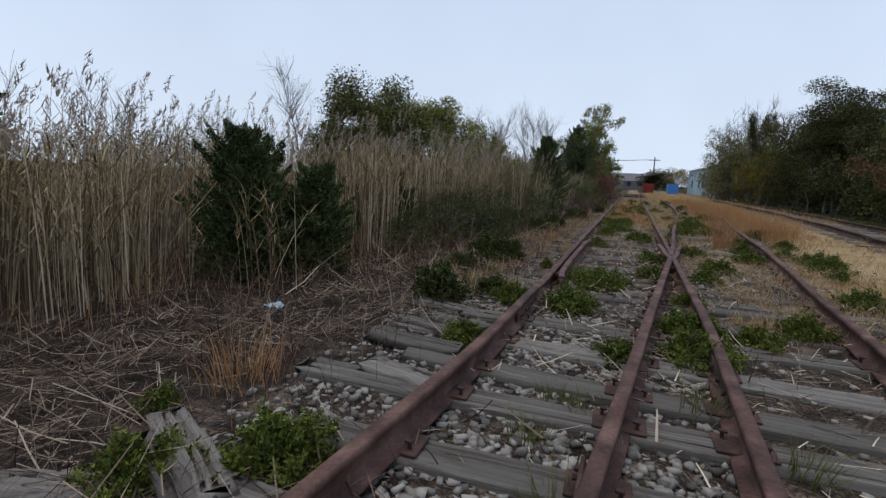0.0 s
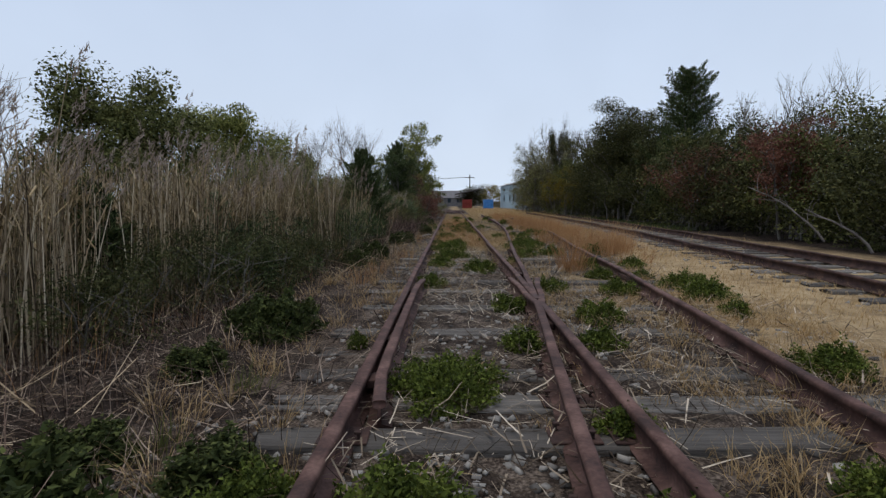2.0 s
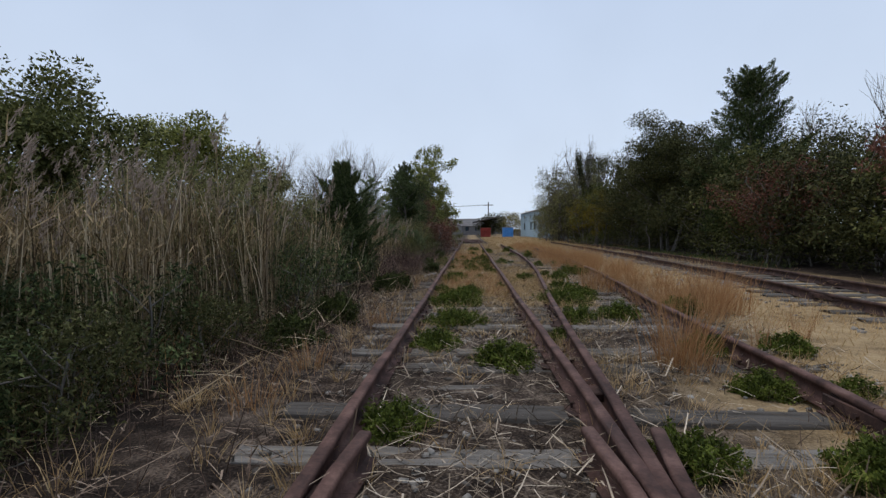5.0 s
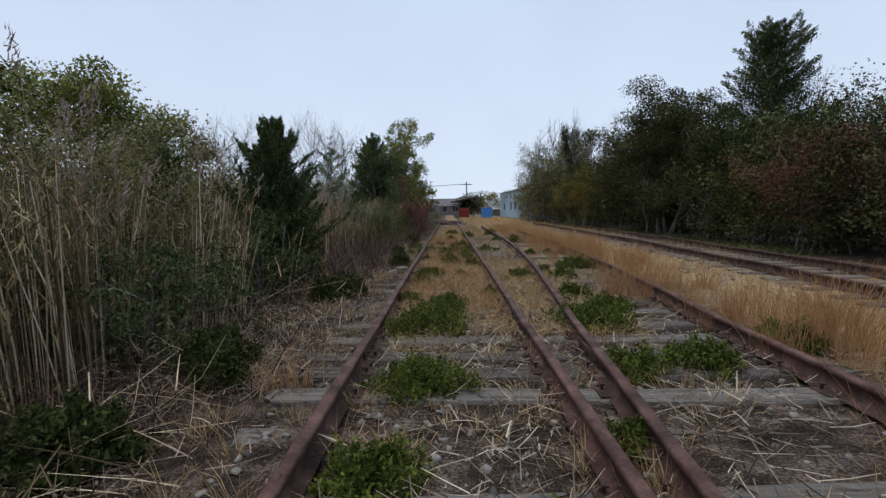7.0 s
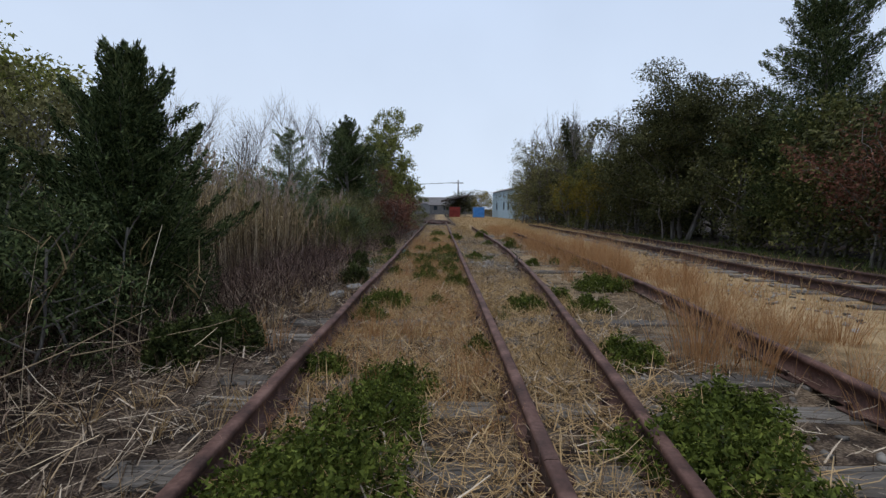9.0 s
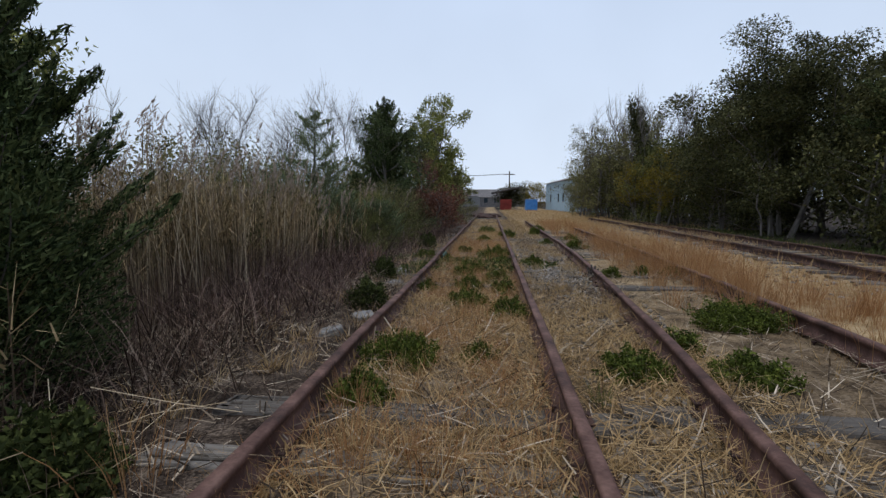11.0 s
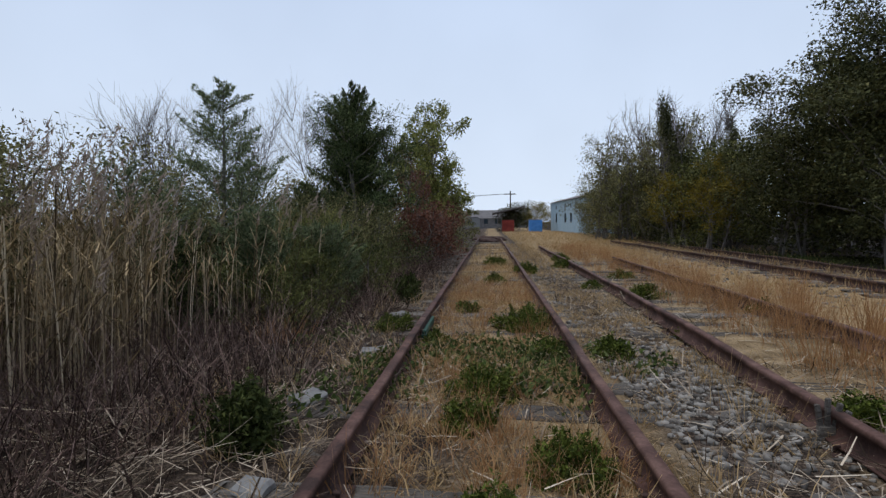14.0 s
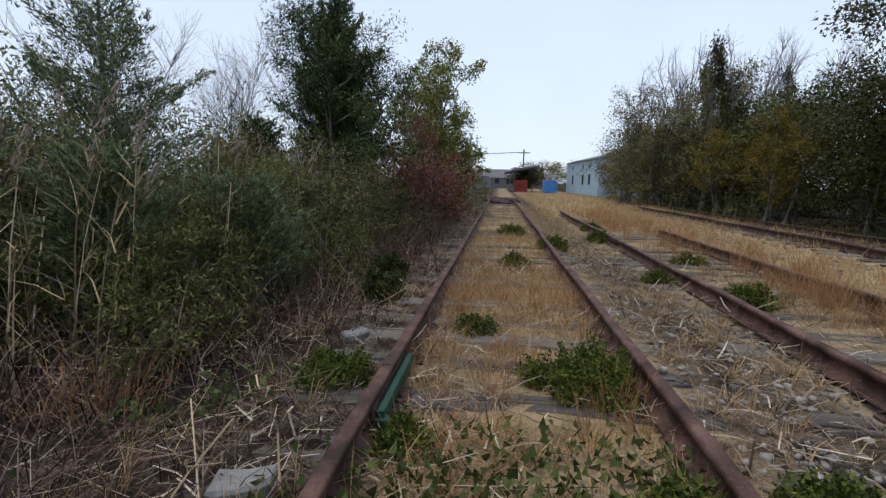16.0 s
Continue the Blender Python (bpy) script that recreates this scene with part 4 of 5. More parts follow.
for x, y, r in [(-1.7, 0.11, 0.21), (-1.25, 0.44, 0.25), (-2.12, 0.56, 0.11), (-1.02, 2.26, 0.18), (0.1, 2.45, 0.17), (0.63, 2.63, 0.26), (1.12, 3.24, 0.18), (0.64, 3.4, 0.26), (-0.4, 3.65, 0.26), (-0.98, 3.7, 0.21), (1.55, 3.71, 0.21), (0.73, 4.37, 0.16), (-0.23, 4.93, 0.36), (2.53, 5.29, 0.24), (0.4, 5.83, 0.17), (1.08, 5.94, 0.19), (-1.01, 5.94, 0.09), (1.34, 6.85, 0.24), (2.89, 7.07, 0.16), (0.46, 7.31, 0.19), (3.02, 7.91, 0.3)]:
    juniper(x, y, r)
for x, y, r in [(2.04, 8.33, 0.25), (1.16, 8.45, 0.22), (3.17, 8.73, 0.34), (-0.5, 8.86, 0.22), (2.85, 9.57, 0.14), (2.2, 9.61, 0.21), (0.31, 10.38, 0.28), (2.32, 10.81, 0.21), (3.18, 10.85, 0.25), (1.02, 11.33, 0.16), (-0.38, 10.95, 0.27), (-0.22, 12.2, 0.36), (-0.28, 13.9, 0.44), (-0.12, 14.6, 0.33), (1.45, 12.5, 0.25), (2.05, 12.6, 0.3), (1.6, 14.1, 0.45), (1.95, 14.6, 0.3), (3.15, 13.2, 0.3)]:
    juniper(x, y, r)
for x, y, r in [(-0.03, 15.07, 0.27), (-0.58, 15.43, 0.18), (1.8, 15.7, 0.25), (0.6, 15.97, 0.12), (-0.5, 17.17, 0.2), (2.1, 17.72, 0.26), (1.35, 17.77, 0.24), (-0.4, 17.93, 0.31), (0.21, 18.03, 0.13), (1.9, 18.41, 0.19), (2.79, 19.34, 0.41), (0.5, 19.45, 0.22), (0.03, 20.01, 0.23), (0.48, 20.83, 0.16), (-0.58, 20.96, 0.14), (0.01, 21.07, 0.21), (0.41, 21.62, 0.21), (-0.13, 22.11, 0.17), (2.31, 22.37, 0.15), (-0.05, 22.7, 0.26), (3.37, 22.71, 0.18), (2.89, 22.72, 0.12)]:
    juniper(x, y, r)
for x, y, r in [(0.56, 23.7, 0.19), (1.16, 23.81, 0.19), (-0.56, 24.1, 0.15), (2.15, 24.59, 0.13), (0.4, 24.9, 0.33), (-1.13, 24.8, 0.23), (-0.31, 25.86, 0.16), (3.67, 25.99, 0.18), (2.58, 27.4, 0.28), (1.92, 28.4, 0.18), (2.84, 29.9, 0.26), (2.03, 32.64, 0.3), (0.1, 29.2, 0.25), (0.9, 31.2, 0.3), (0.2, 33.5, 0.35), (2.3, 35.0, 0.3)]:
    juniper(x, y, r)
for x, y, r in [(-1.7, 3.43, 0.26), (-1.85, 6.35, 0.35), (-2.08, 6.5, 0.28), (-2.05, 11.19, 0.32), (-1.75, 12.3, 0.18), (-2.0, 12.75, 0.32), (-1.62, 16.1, 0.31), (-1.84, 15.66, 0.2), (-1.13, 19.8, 0.21), (-1.4, 21.82, 0.19), (-1.33, 26.8, 0.22), (-1.5, 27.8, 0.22), (-2.4, 25.03, 0.16), (-2.0, 4.1, 0.22), (-2.1, 5.35, 0.2), (-1.25, 3.95, 0.2)]:
    juniper(x, y, r, True, 0.6 if y < 5.5 and y > 3.9 else 1.0)

# low ivy about the far end of the walk
p = rooted(scatter(15000, -2.1, 1.6, 21.8, 25.2, lambda x, y: np.where(x > 0.72, np.clip(2.2 - 4.5 * np.hypot(x - 1.2, y - 23.6), 0, 1), np.where(x > -0.72, np.clip(1.5 - np.abs(y - 23.3) * 1.45, 0, 1), 0.7 * np.clip(1.4 - np.abs(y - 23.6) * 0.8, 0, 1))) * np.clip(clump(x, y, 2.0, 0.5) * 1.7 - 0.1, 0, 1)), 0.03)
p[:, 2] += u(0, 0.09, len(p))
growth("ground_ivy", [leaves(rng, p, 0.045, 0.8, np.tile([0.3, 0, 1.0], (len(p), 1)), 1.2)], IVY, "low dark green creeping leaves over the rails", "ground cover")


# ---- reeds ----
def reeds(name, xy, tall, label, plumes=0.3, leafy=5, seed=1, material=REED):
    """Straight stalks in leaning drifts, leaves crowded near their tops, feathery plumes on some."""
    r = np.random.default_rng(seed)
    n = len(xy)
    base = rooted(xy)
    L = tall * r.uniform(0.58, 0.93, n) * (0.84 + 0.22 * clump(xy[:, 0], xy[:, 1], 1.1, 5)) * np.interp(xy[:, 1], [-2, 0.5, 4], [0.68, 0.8, 1.0])
    crowned = r.uniform(0, 1, n) < plumes
    L = np.where(crowned, L * r.uniform(1.0, 1.32, n) + 0.08, L)
    drift = 0.3 + 1.6 * np.sin(xy[:, 0] * 0.9 + 1.4 * np.sin(xy[:, 1] * 0.7))
    stray = r.uniform(0, 1, n) < 0.06
    lean = np.abs(r.normal(0, 0.055, n)) + np.where(stray, r.uniform(0.1, 0.6, n), 0)
    bend, yaw = np.abs(r.normal(0.10, 0.13, n)), drift + r.normal(0, 0.6, n)
    stout = np.where(xy[:, 0] > edge(xy[:, 1]) - 0.8, r.uniform(0.007, 0.017, n), r.uniform(0.006, 0.012, n))
    st = blades(r, base, L, stout, lean, bend, 3, yaw, 0.45)
    out = np.stack([np.cos(yaw), np.sin(yaw), np.zeros(n)], 1)

    def along(i, s):
        a = lean[i] + bend[i] * s * 0.6
        return base[i] + (out[i] * np.sin(a)[:, None] + np.array([0, 0, 1.0]) * np.cos(a)[:, None]) * (L[i] * s)[:, None]
    i = r.integers(0, n, n * leafy)
    s = np.clip(1 - 0.62 * r.uniform(0, 1, len(i)) ** 1.6, 0.15, 0.98)
    lf = blades(r, along(i, s), r.uniform(0.12, 0.36, len(i)), r.uniform(0.006, 0.015, len(i)), r.uniform(0.1, 0.7, len(i)), r.uniform(0.2, 1.9, len(i)), 2)
    tagged(new(name, quads(name, *st, material)), label, "reeds", kind="stuff")
    tagged(new(name + "_leaves", quads(name, *lf, REED_GREEN)), "dry buff and greenish reed leaves", "reeds", kind="stuff")
    if plumes:
        k = np.nonzero(crowned)[0]
        tops = np.repeat(k, 30)
        t = np.tile(np.linspace(0.0, 1, 30), len(k))
        c = along(tops, np.ones(len(tops)))
        tilt = out[tops] * (0.05 + 0.6 * t ** 2)[:, None] * 0.16 + np.array([0, 0, 1.0]) * (t * 0.24)[:, None]
        c = c + tilt + r.normal(0, 1, (len(tops), 3)) * (0.022 * np.sin(np.pi * np.clip(t, 0.15, 0.92)))[:, None]
        pl = leaves(r, c, 0.07, 0.16, np.tile([0.4, 0.2, 1.0], (len(tops), 1)), 0.4)
        tagged(new(name + "_plumes", quads(name, *pl, PLUME)), "feathery brown plumes on top of the reeds", "reeds", kind="stuff")


def bed_of(n, x0, y0, y1, thin=0.0):
    return scatter(n, x0, -2.2, y0, y1, lambda x, y: np.where((x < edge(y) - 0.25 * np.sin(y * 3)) & (np.hypot(x + 4.15, y - 3.6) > 1.15 + 0.3 * np.sin(9 * x)), np.clip(1.0 - (edge(y) - x) * thin, 0.12, 1) * (0.25 + 0.75 * clump(x, y, 3.1, 2.2)), 0))


reeds("reed_bed", bed_of(41000, -12, -3.5, 12.7, 0.16), 2.1, "tall dry buff reeds in a dense stand", 0.1, 4, 1)
reeds("far_reed_bed", bed_of(9500, -6.5, 18.6, 24.2, 0.2) - np.array([0.45, 0.0]), 1.8, "dry buff reeds beside the dark cedar", 0.1, 4, 2)
reeds("thin_reeds", bed_of(1300, -6, 12.7, 14.8, 0.2), 1.75, "crooked thin reeds before leafy shrubs", 0.1, 4, 5)
reeds("sparse_reeds", bed_of(420, -5, 24.2, 31, 0.2), 1.7, "thin dry reeds among green shrubs", 0.25, 4, 3)


reeds("loose_reeds", np.concatenate([scatter(16, -3.95, -3.2, 2.85, 3.3), scatter(10, -4.9, -4.0, 2.4, 2.9), scatter(16, -2.9, -2.3, 12.5, 15.2), scatter(8, -2.6, -2.0, 15.6, 16.6), scatter(70, -3.2, -2.4, 22.0, 26.5)]), 1.5, "single pale reed stalks before the dark cedars", 0.1, 5, 4)

# broken stalks in a tangle along the foot of the reeds
tc = scatter(520, -4.6, -1.35, 1.5, 25, lambda x, y: np.clip(1.15 - np.abs(x - edge(y) - 0.75) * 0.8, 0, 1) * np.interp(y, [1.5, 4, 8, 12, 16, 19, 25], [0.15, 0.6, 0.9, 1, 0.7, 0.3, 0.25]) * (0.25 + 0.75 * clump(x, y, 1.9, 2.5)))
tp, _ = clustered(tc, 9, 0.2)
ty = np.repeat(u(0, 6.28, len(tc)), 9) + rng.normal(0, 0.6, len(tp))
tp[:, 2] += np.abs(rng.normal(0, 0.09, len(tp))) + 0.015
growth("fallen_reed_tangle", [blades(rng, tp, u(0.15, 0.85, len(tp)), u(0.005, 0.012, len(tp)), u(1.05, 1.7, len(tp)), rng.normal(0.05, 0.3, len(tp)), 2, ty, tip=0.6)], REED, "tangle of broken pale reed stalks on the verge", "litter")


# ---- trees and shrubs ----
def place_tree(name, at, lines, crown, leaf_mat, label, category="tree", group="", bark=BARK, sides=4, top=0.0):
    if top and crown is not None:
        grow = top / np.percentile(crown[0][:, 2], 99.9)
        crown = (crown[0] * np.array([1, 1, grow]), crown[1])
        lines = [(l * np.array([1, 1, grow]), w) for l, w in lines]
    ob = thing(name, (at[0], at[1], float(lift(at[0], at[1]))), label, category, group)
    if lines:
        part("trunk", quads("trunk", *tubes(lines, sides), bark), ob)
    if crown is not None:
        part("crown", quads("crown", *crown, leaf_mat), ob)
    return ob


def cedar(at, tall, wide, seed, n=9000, material=CEDAR, label="dark green cedar with upswept ragged sprays", low=0.03, sparse=0.0, size=0.093, whorls=0, fill=0.35, cone=0.75, rise=1.0, ragged=0.25, fuzz=0.02):
    """A cone of upswept limbs carrying flat sprays of needles."""
    r = np.random.default_rng(seed)
    lines = [(wander(r, (0, 0, -0.1), (0, 0, 1), tall, 9, 0.03, 0.2), np.linspace(0.035 * tall ** 0.7, 0.006, 9))]
    trunk = lines[0][0]
    k = whorls or int(46 + tall * 7)
    ps, ds, ws = [], [], []
    for i in range(k):
        s = low + (1 - low) * (i + r.uniform(0, 1)) / k
        prof = (1 - s) ** cone * min(1.0, 0.8 + s * 1.3) * r.uniform(1 - ragged, 1 + 0.6 * ragged)
        ln = wide * prof + 0.10 * tall / 4
        yaw = i * 2.4 + r.normal(0, 0.4)
        st = np.array([np.interp(s * tall, trunk[:, 2], trunk[:, 0]), np.interp(s * tall, trunk[:, 2], trunk[:, 1]), s * tall * 0.97])
        br = wander(r, st, (math.cos(yaw), math.sin(yaw), (0.35 + 0.5 * s) * rise), ln, 6, 0.10, 0.10)
        lines.append((br, np.linspace(0.016 * tall / 4, 0.003, 6)))
        subs = 11
        m = max(4, int(n * (prof + 0.15) * (1 if not sparse else r.uniform(1 - sparse, 1)) / (k * 0.62 * subs)))
        d = unit(br[-1] - br[0])
        side = unit(np.cross(d, np.array([0, 0, 1.0])))
        for b in range(subs):
            q = (b + r.uniform(0, 1)) / subs if b < subs - 1 else 0.98
            j = min(q * 5, 4.999)
            st2 = br[int(j)] + (br[int(j) + 1] - br[int(j)]) * (j % 1)
            w2 = unit(d * 0.9 + side * r.choice([-1, 1]) * r.uniform(0.2, 1.0) * (b < subs - 1) + np.array([0, 0, r.uniform(0.0, 0.6)]))
            l2 = (0.16 + 0.30 * (1 - q)) * ln + 0.05
            t2 = r.uniform(0, 1, m)
            ps.append(st2 + w2 * (t2 * l2)[:, None] + r.normal(size=(m, 3)) * (0.05 * l2 + fuzz) * (1.2 - t2)[:, None])
            ds.append(np.tile(w2, (m, 1)))
    inner = int(n * fill)
    if inner:
        s = low + (1 - low) * r.uniform(0, 1, inner) ** 1.4
        rad = np.sqrt(r.uniform(0, 1, inner)) * 0.8 * wide * (1 - s) ** cone * np.minimum(1, 0.8 + 1.3 * s)
        yaw = r.uniform(0, 6.28, inner)
        o = np.stack([np.cos(yaw), np.sin(yaw), np.full(inner, 0.7)], 1)
        ps.append(np.stack([rad * np.cos(yaw), rad * np.sin(yaw), s * tall * 0.95 + 0.15 * rad], 1))
        ds.append(o)
    p, d = np.concatenate(ps), np.concatenate(ds)
    p[:, 2] = np.maximum(p[:, 2], 0.02)
    return place_tree("cedar_tree", at, lines, leaves(r, p, size, 0.26, d, 0.4), material, label, "tree", "cedars", top=tall)


def broadleaf(at, tall, wide, seed, material, label, n=9000, trunks=1, low=0.25, size=0.102, ball=0.6, name="broadleaf_tree", category="tree", group="", squash=1.0, twigs=True, slim=0.6, flat=0.75):
    """Limbs that fork to clumps of leaves, with gaps between the clumps."""
    r = np.random.default_rng(seed)
    lines, tips = [], []
    for t in range(trunks):
        yaw = r.uniform(0, 6.28)
        tr = wander(r, (r.normal(0, 0.12) * trunks ** 0.5, r.normal(0, 0.12) * trunks ** 0.5, -0.1), (0.25 * math.cos(yaw) * (trunks > 1), 0.25 * math.sin(yaw) * (trunks > 1), 1), tall * r.uniform(0.62, 0.85), 7, 0.10, 0.12)
        lines.append((tr, np.linspace(0.024 * tall / trunks ** 0.4, 0.012, 7)))
        k = max(4, int(17 / trunks ** 0.5))
        for i in range(k):
            s = low + (1 - low) * (i + r.uniform(0, 1)) / k
            j = s * 5.99
            st = tr[int(j)] + (tr[min(int(j) + 1, 6)] - tr[int(j)]) * (j % 1)
            prof = math.sin(math.pi * min(1, 0.22 + 0.70 * s)) ** 0.7 * r.uniform(0.6, 1.15)
            y2 = yaw + i * 2.4 + r.normal(0, 0.5)
            br = wander(r, st, (math.cos(y2), math.sin(y2), 0.30 + 0.7 * s), wide * prof, 5, 0.18, 0.06)
            lines.append((br, np.linspace(0.010 * tall * 0.7, 0.006, 5)))
            for b in range(5):
                st2 = br[min(4, 1 + b)]
                tw = wander(r, st2, r.normal(size=3) + np.array([math.cos(y2), math.sin(y2), 0.7]), wide * 0.32, 4, 0.25, 0.05)
                if twigs:
                    lines.append((tw, (0.010, 0.008, 0.006, 0.004)))
                tips.append(tw[-1])
                tips.append(tw[2])
    tips = np.array(tips)
    tips[:, 2] = np.minimum(tips[:, 2] * squash, tall * 0.97)
    w = r.uniform(0.3, 1.0, len(tips))
    i = r.choice(len(tips), n, p=w / w.sum())
    off = unit(r.normal(size=(n, 3))) * (r.uniform(0, 1, (n, 1)) ** 0.45) * ball * wide * 0.42 * np.array([1, 1, flat]) * r.uniform(0.5, 1.2, (len(tips), 1))[i]
    p = tips[i] + off
    p[:, 2] = np.maximum(p[:, 2], 0.03)
    return place_tree(name, at, lines, leaves(r, p, size, slim, off + np.array([0, 0, -0.15]), 1.0), material, label, category, group, sides=3, top=tall)


def bare(at, tall, wide, seed, label="leafless grey tree with fine upright twigs", n=60, stems=3, upright=1.0, name="bare_tree"):
    """Leafless limbs that fork three times into twigs."""
    r = np.random.default_rng(seed)
    lines, twigs = [], []
    for t in range(stems):
        yaw = r.uniform(0, 6.28)
        tr = wander(r, (r.normal(0, 0.2), r.normal(0, 0.2), -0.1), (0.35 * math.cos(yaw) * (stems > 1), 0.35 * math.sin(yaw) * (stems > 1), 1), tall * r.uniform(0.75, 0.98), 8, 0.07, 0.10)
        lines.append((tr, np.linspace(0.008 * tall, 0.006, 8)))
        for i in range(n // stems):
            s = r.uniform(0.22, 1)
            j = s * 6.99
            st = tr[int(j)] + (tr[min(int(j) + 1, 7)] - tr[int(j)]) * (j % 1)
            y2 = r.uniform(0, 6.28)
            br = wander(r, st, (math.cos(y2), math.sin(y2), 0.6 + 0.7 * upright), wide * r.uniform(0.4, 1.0) * (1.15 - 0.5 * s), 6, 0.14, 0.06)
            lines.append((br, np.linspace(0.0026 * tall, 0.004, 6)))
            for b in range(8):
                tw = wander(r, br[int(r.integers(1, 6))], unit(br[-1] - br[0]) + r.normal(size=3) * 0.55 + np.array([0, 0, 0.4]), wide * r.uniform(0.25, 0.5), 3, 0.15, 0.05)
                twigs.append((tw, (0.007, 0.005, 0.003)))
    ob = place_tree(name, at, lines, None, None, label, "tree", "bare trees", TWIG, 4)
    part("branching", quads("branching", *tubes(twigs, 3), TWIG), ob)
    return ob


# left of the line
cedar((-4.4, 3.6), 1.95, 0.98, 101, 26000, label="dark bushy cedar standing among the reeds", size=0.06, cone=0.45, fill=0.5, rise=1.3)
cedar((-3.75, 4.05), 1.5, 0.72, 102, 14000, label="dark bushy cedar standing among the reeds", size=0.06, cone=0.45, fill=0.5, rise=1.3)
cedar((-4.3, 7.3), 1.6, 0.75, 103, 10500, CEDAR, "dark green cedar at the edge of the reeds", size=0.076)
cedar((-3.9, 9.2), 1.5, 0.6, 104, 9000, CEDAR_LIGHT, "green cedar at the edge of the reeds", size=0.076)
cedar((-8.3, 2.6), 2.75, 0.9, 105, 7500, label="cedar with drooping top beside the reeds")
cedar((-5.0, 17.3), 2.6, 1.1, 133, 14000, label="dark green cedar beside a taller one", size=0.085)
cedar((-3.05, 17.05), 2.95, 1.25, 106, 52000, label="dark green conical cedar with a feathery top", size=0.055, fill=0.6, cone=0.64, whorls=80, rise=1.5, fuzz=0.02, ragged=0.32)
cedar((-3.7, 32.1), 5.0, 1.35, 107, 46000, label="dark green cedar with ragged upswept sprays", size=0.072, fill=0.6, cone=0.36, whorls=60, rise=1.0, sparse=0.3, ragged=0.4, fuzz=0.035)
broadleaf((-3.65, 31.8), 4.5, 1.65, 132, CEDAR, "dark green bushy cedar beside the line", 42000, trunks=4, low=0.02, size=0.07, ball=0.55, slim=0.26, name="cedar_tree", group="cedars", flat=0.7)
cedar((-4.5, 26.9), 3.75, 1.6, 108, 26000, CEDAR_LIGHT, "thin grey-green young cedar with long open limbs", sparse=0.4, fill=0.4, whorls=34, size=0.05, cone=0.65, rise=0.5, ragged=0.45, fuzz=0.03)
cedar((-4.7, 25.0), 2.25, 1.3, 109, 9000, CEDAR_LIGHT, "grey-green young cedar with open limbs", sparse=0.4, fill=0.25, whorls=40, size=0.05, cone=0.55, rise=0.5)
cedar((-2.55, 26.3), 1.35, 0.85, 134, 10000, CEDAR_LIGHT, "feathery yellow-green juniper bush beside the line", size=0.055, cone=0.4)
cedar((-3.2, 25.4), 1.6, 0.85, 135, 10000, CEDAR_LIGHT, "feathery green juniper bush beside the line", size=0.06, cone=0.45)
cedar((-2.8, 28.6), 1.3, 0.75, 136, 8000, CEDAR, "dark green juniper bush beside the line", size=0.06, cone=0.4)
cedar((-3.9, 29.4), 2.3, 0.9, 137, 9000, CEDAR, "dark green juniper bush before a cedar", size=0.07, cone=0.5)
cedar((-3.7, 24.6), 1.3, 0.7, 138, 7000, CEDAR, "dark green juniper bush before the reeds", size=0.055, cone=0.4)
broadleaf((-9.4, 15.2), 5.1, 2.5, 110, LEAF, "dense green vine-clad tree behind the reeds", 36000, size=0.09, low=0.12, ball=0.8, flat=0.6)
broadleaf((-9.2, 20.5), 5.1, 2.2, 111, LEAF_LIGHT, "yellow-green rounded tree behind the reeds", 28000, size=0.088, low=0.12, ball=0.8, flat=0.6)
broadleaf((-12.0, 17.0), 4.0, 1.8, 112, LEAF, "dark green tree behind the reeds", 9450, size=0.102, low=0.1)
broadleaf((-6.1, 18.7), 3.3, 1.3, 113, LEAF_GREY, "grey-green shrub behind the reeds", 17000, trunks=3, low=0.05, size=0.055)
bare((-14, 17.5), 6.2, 1.8, 114, n=60, stems=2)
bare((-8.7, 45), 7.8, 3.2, 115, n=110, stems=5)
bare((-13, 43), 6.8, 3.0, 116, n=90, stems=4)
bare((-16, 41), 7.4, 3.0, 117, n=90, stems=4)
for i, (x, y, t) in enumerate([(-20, 12, 4.4), (-18, 7, 3.9), (-17, 2, 3.6), (-22, 20, 4.6), (-20, 28, 5.2), (-14, 30, 5.0), (-11, 33, 5.0), (-24, 5, 4.6)]):
    bare((x, y), t, 2.0, 120 + i, "leafless grey thicket behind the reeds", n=44, stems=5, name="bare_thicket")
for i, (x, y, t, w) in enumerate([(-3.6, 14.2, 2.35, 1.0), (-4.2, 13.2, 2.45, 1.1), (-4.6, 14.9, 2.7, 1.1), (-5.6, 13.6, 2.9, 1.2), (-3.9, 12.4, 2.1, 0.8), (-5.2, 22.8, 2.3, 1.0), (-3.0, 28.6, 2.1, 1.0), (-2.9, 30.0, 1.9, 0.9), (-4.6, 29.6, 2.6, 1.1), (-5.6, 24.0, 2.6, 1.1)]):
    broadleaf((x, y), t, w, 140 + i, LEAF_GREY, "grey-green willowy shrub with seeding tops", 11000, trunks=5, low=0.05, slim=0.4, size=0.038, ball=0.75, twigs=False, name="willowy_shrub", category="shrub", group="shrubs along the line")
for i, (x, y, t, w) in enumerate([(-2.5, 25.2, 0.7, 0.5), (-2.5, 27.4, 0.8, 0.5), (-2.6, 30.2, 1.0, 0.7), (-3.3, 7.7, 1.15, 0.8), (-3.7, 6.5, 1.0, 0.7), (-2.9, 8.9, 0.9, 0.6), (-2.9, 10.6, 0.8, 0.5)]):
    broadleaf((x, y), t, w, 160 + i, (LEAF if i < 3 else LEAF_DARK), "feathery green shrub at the foot of the reeds", 8500, trunks=6, low=0.02, slim=0.3, size=0.042, ball=0.8, twigs=False, name="feathery_shrub", category="shrub", group="shrubs along the line")
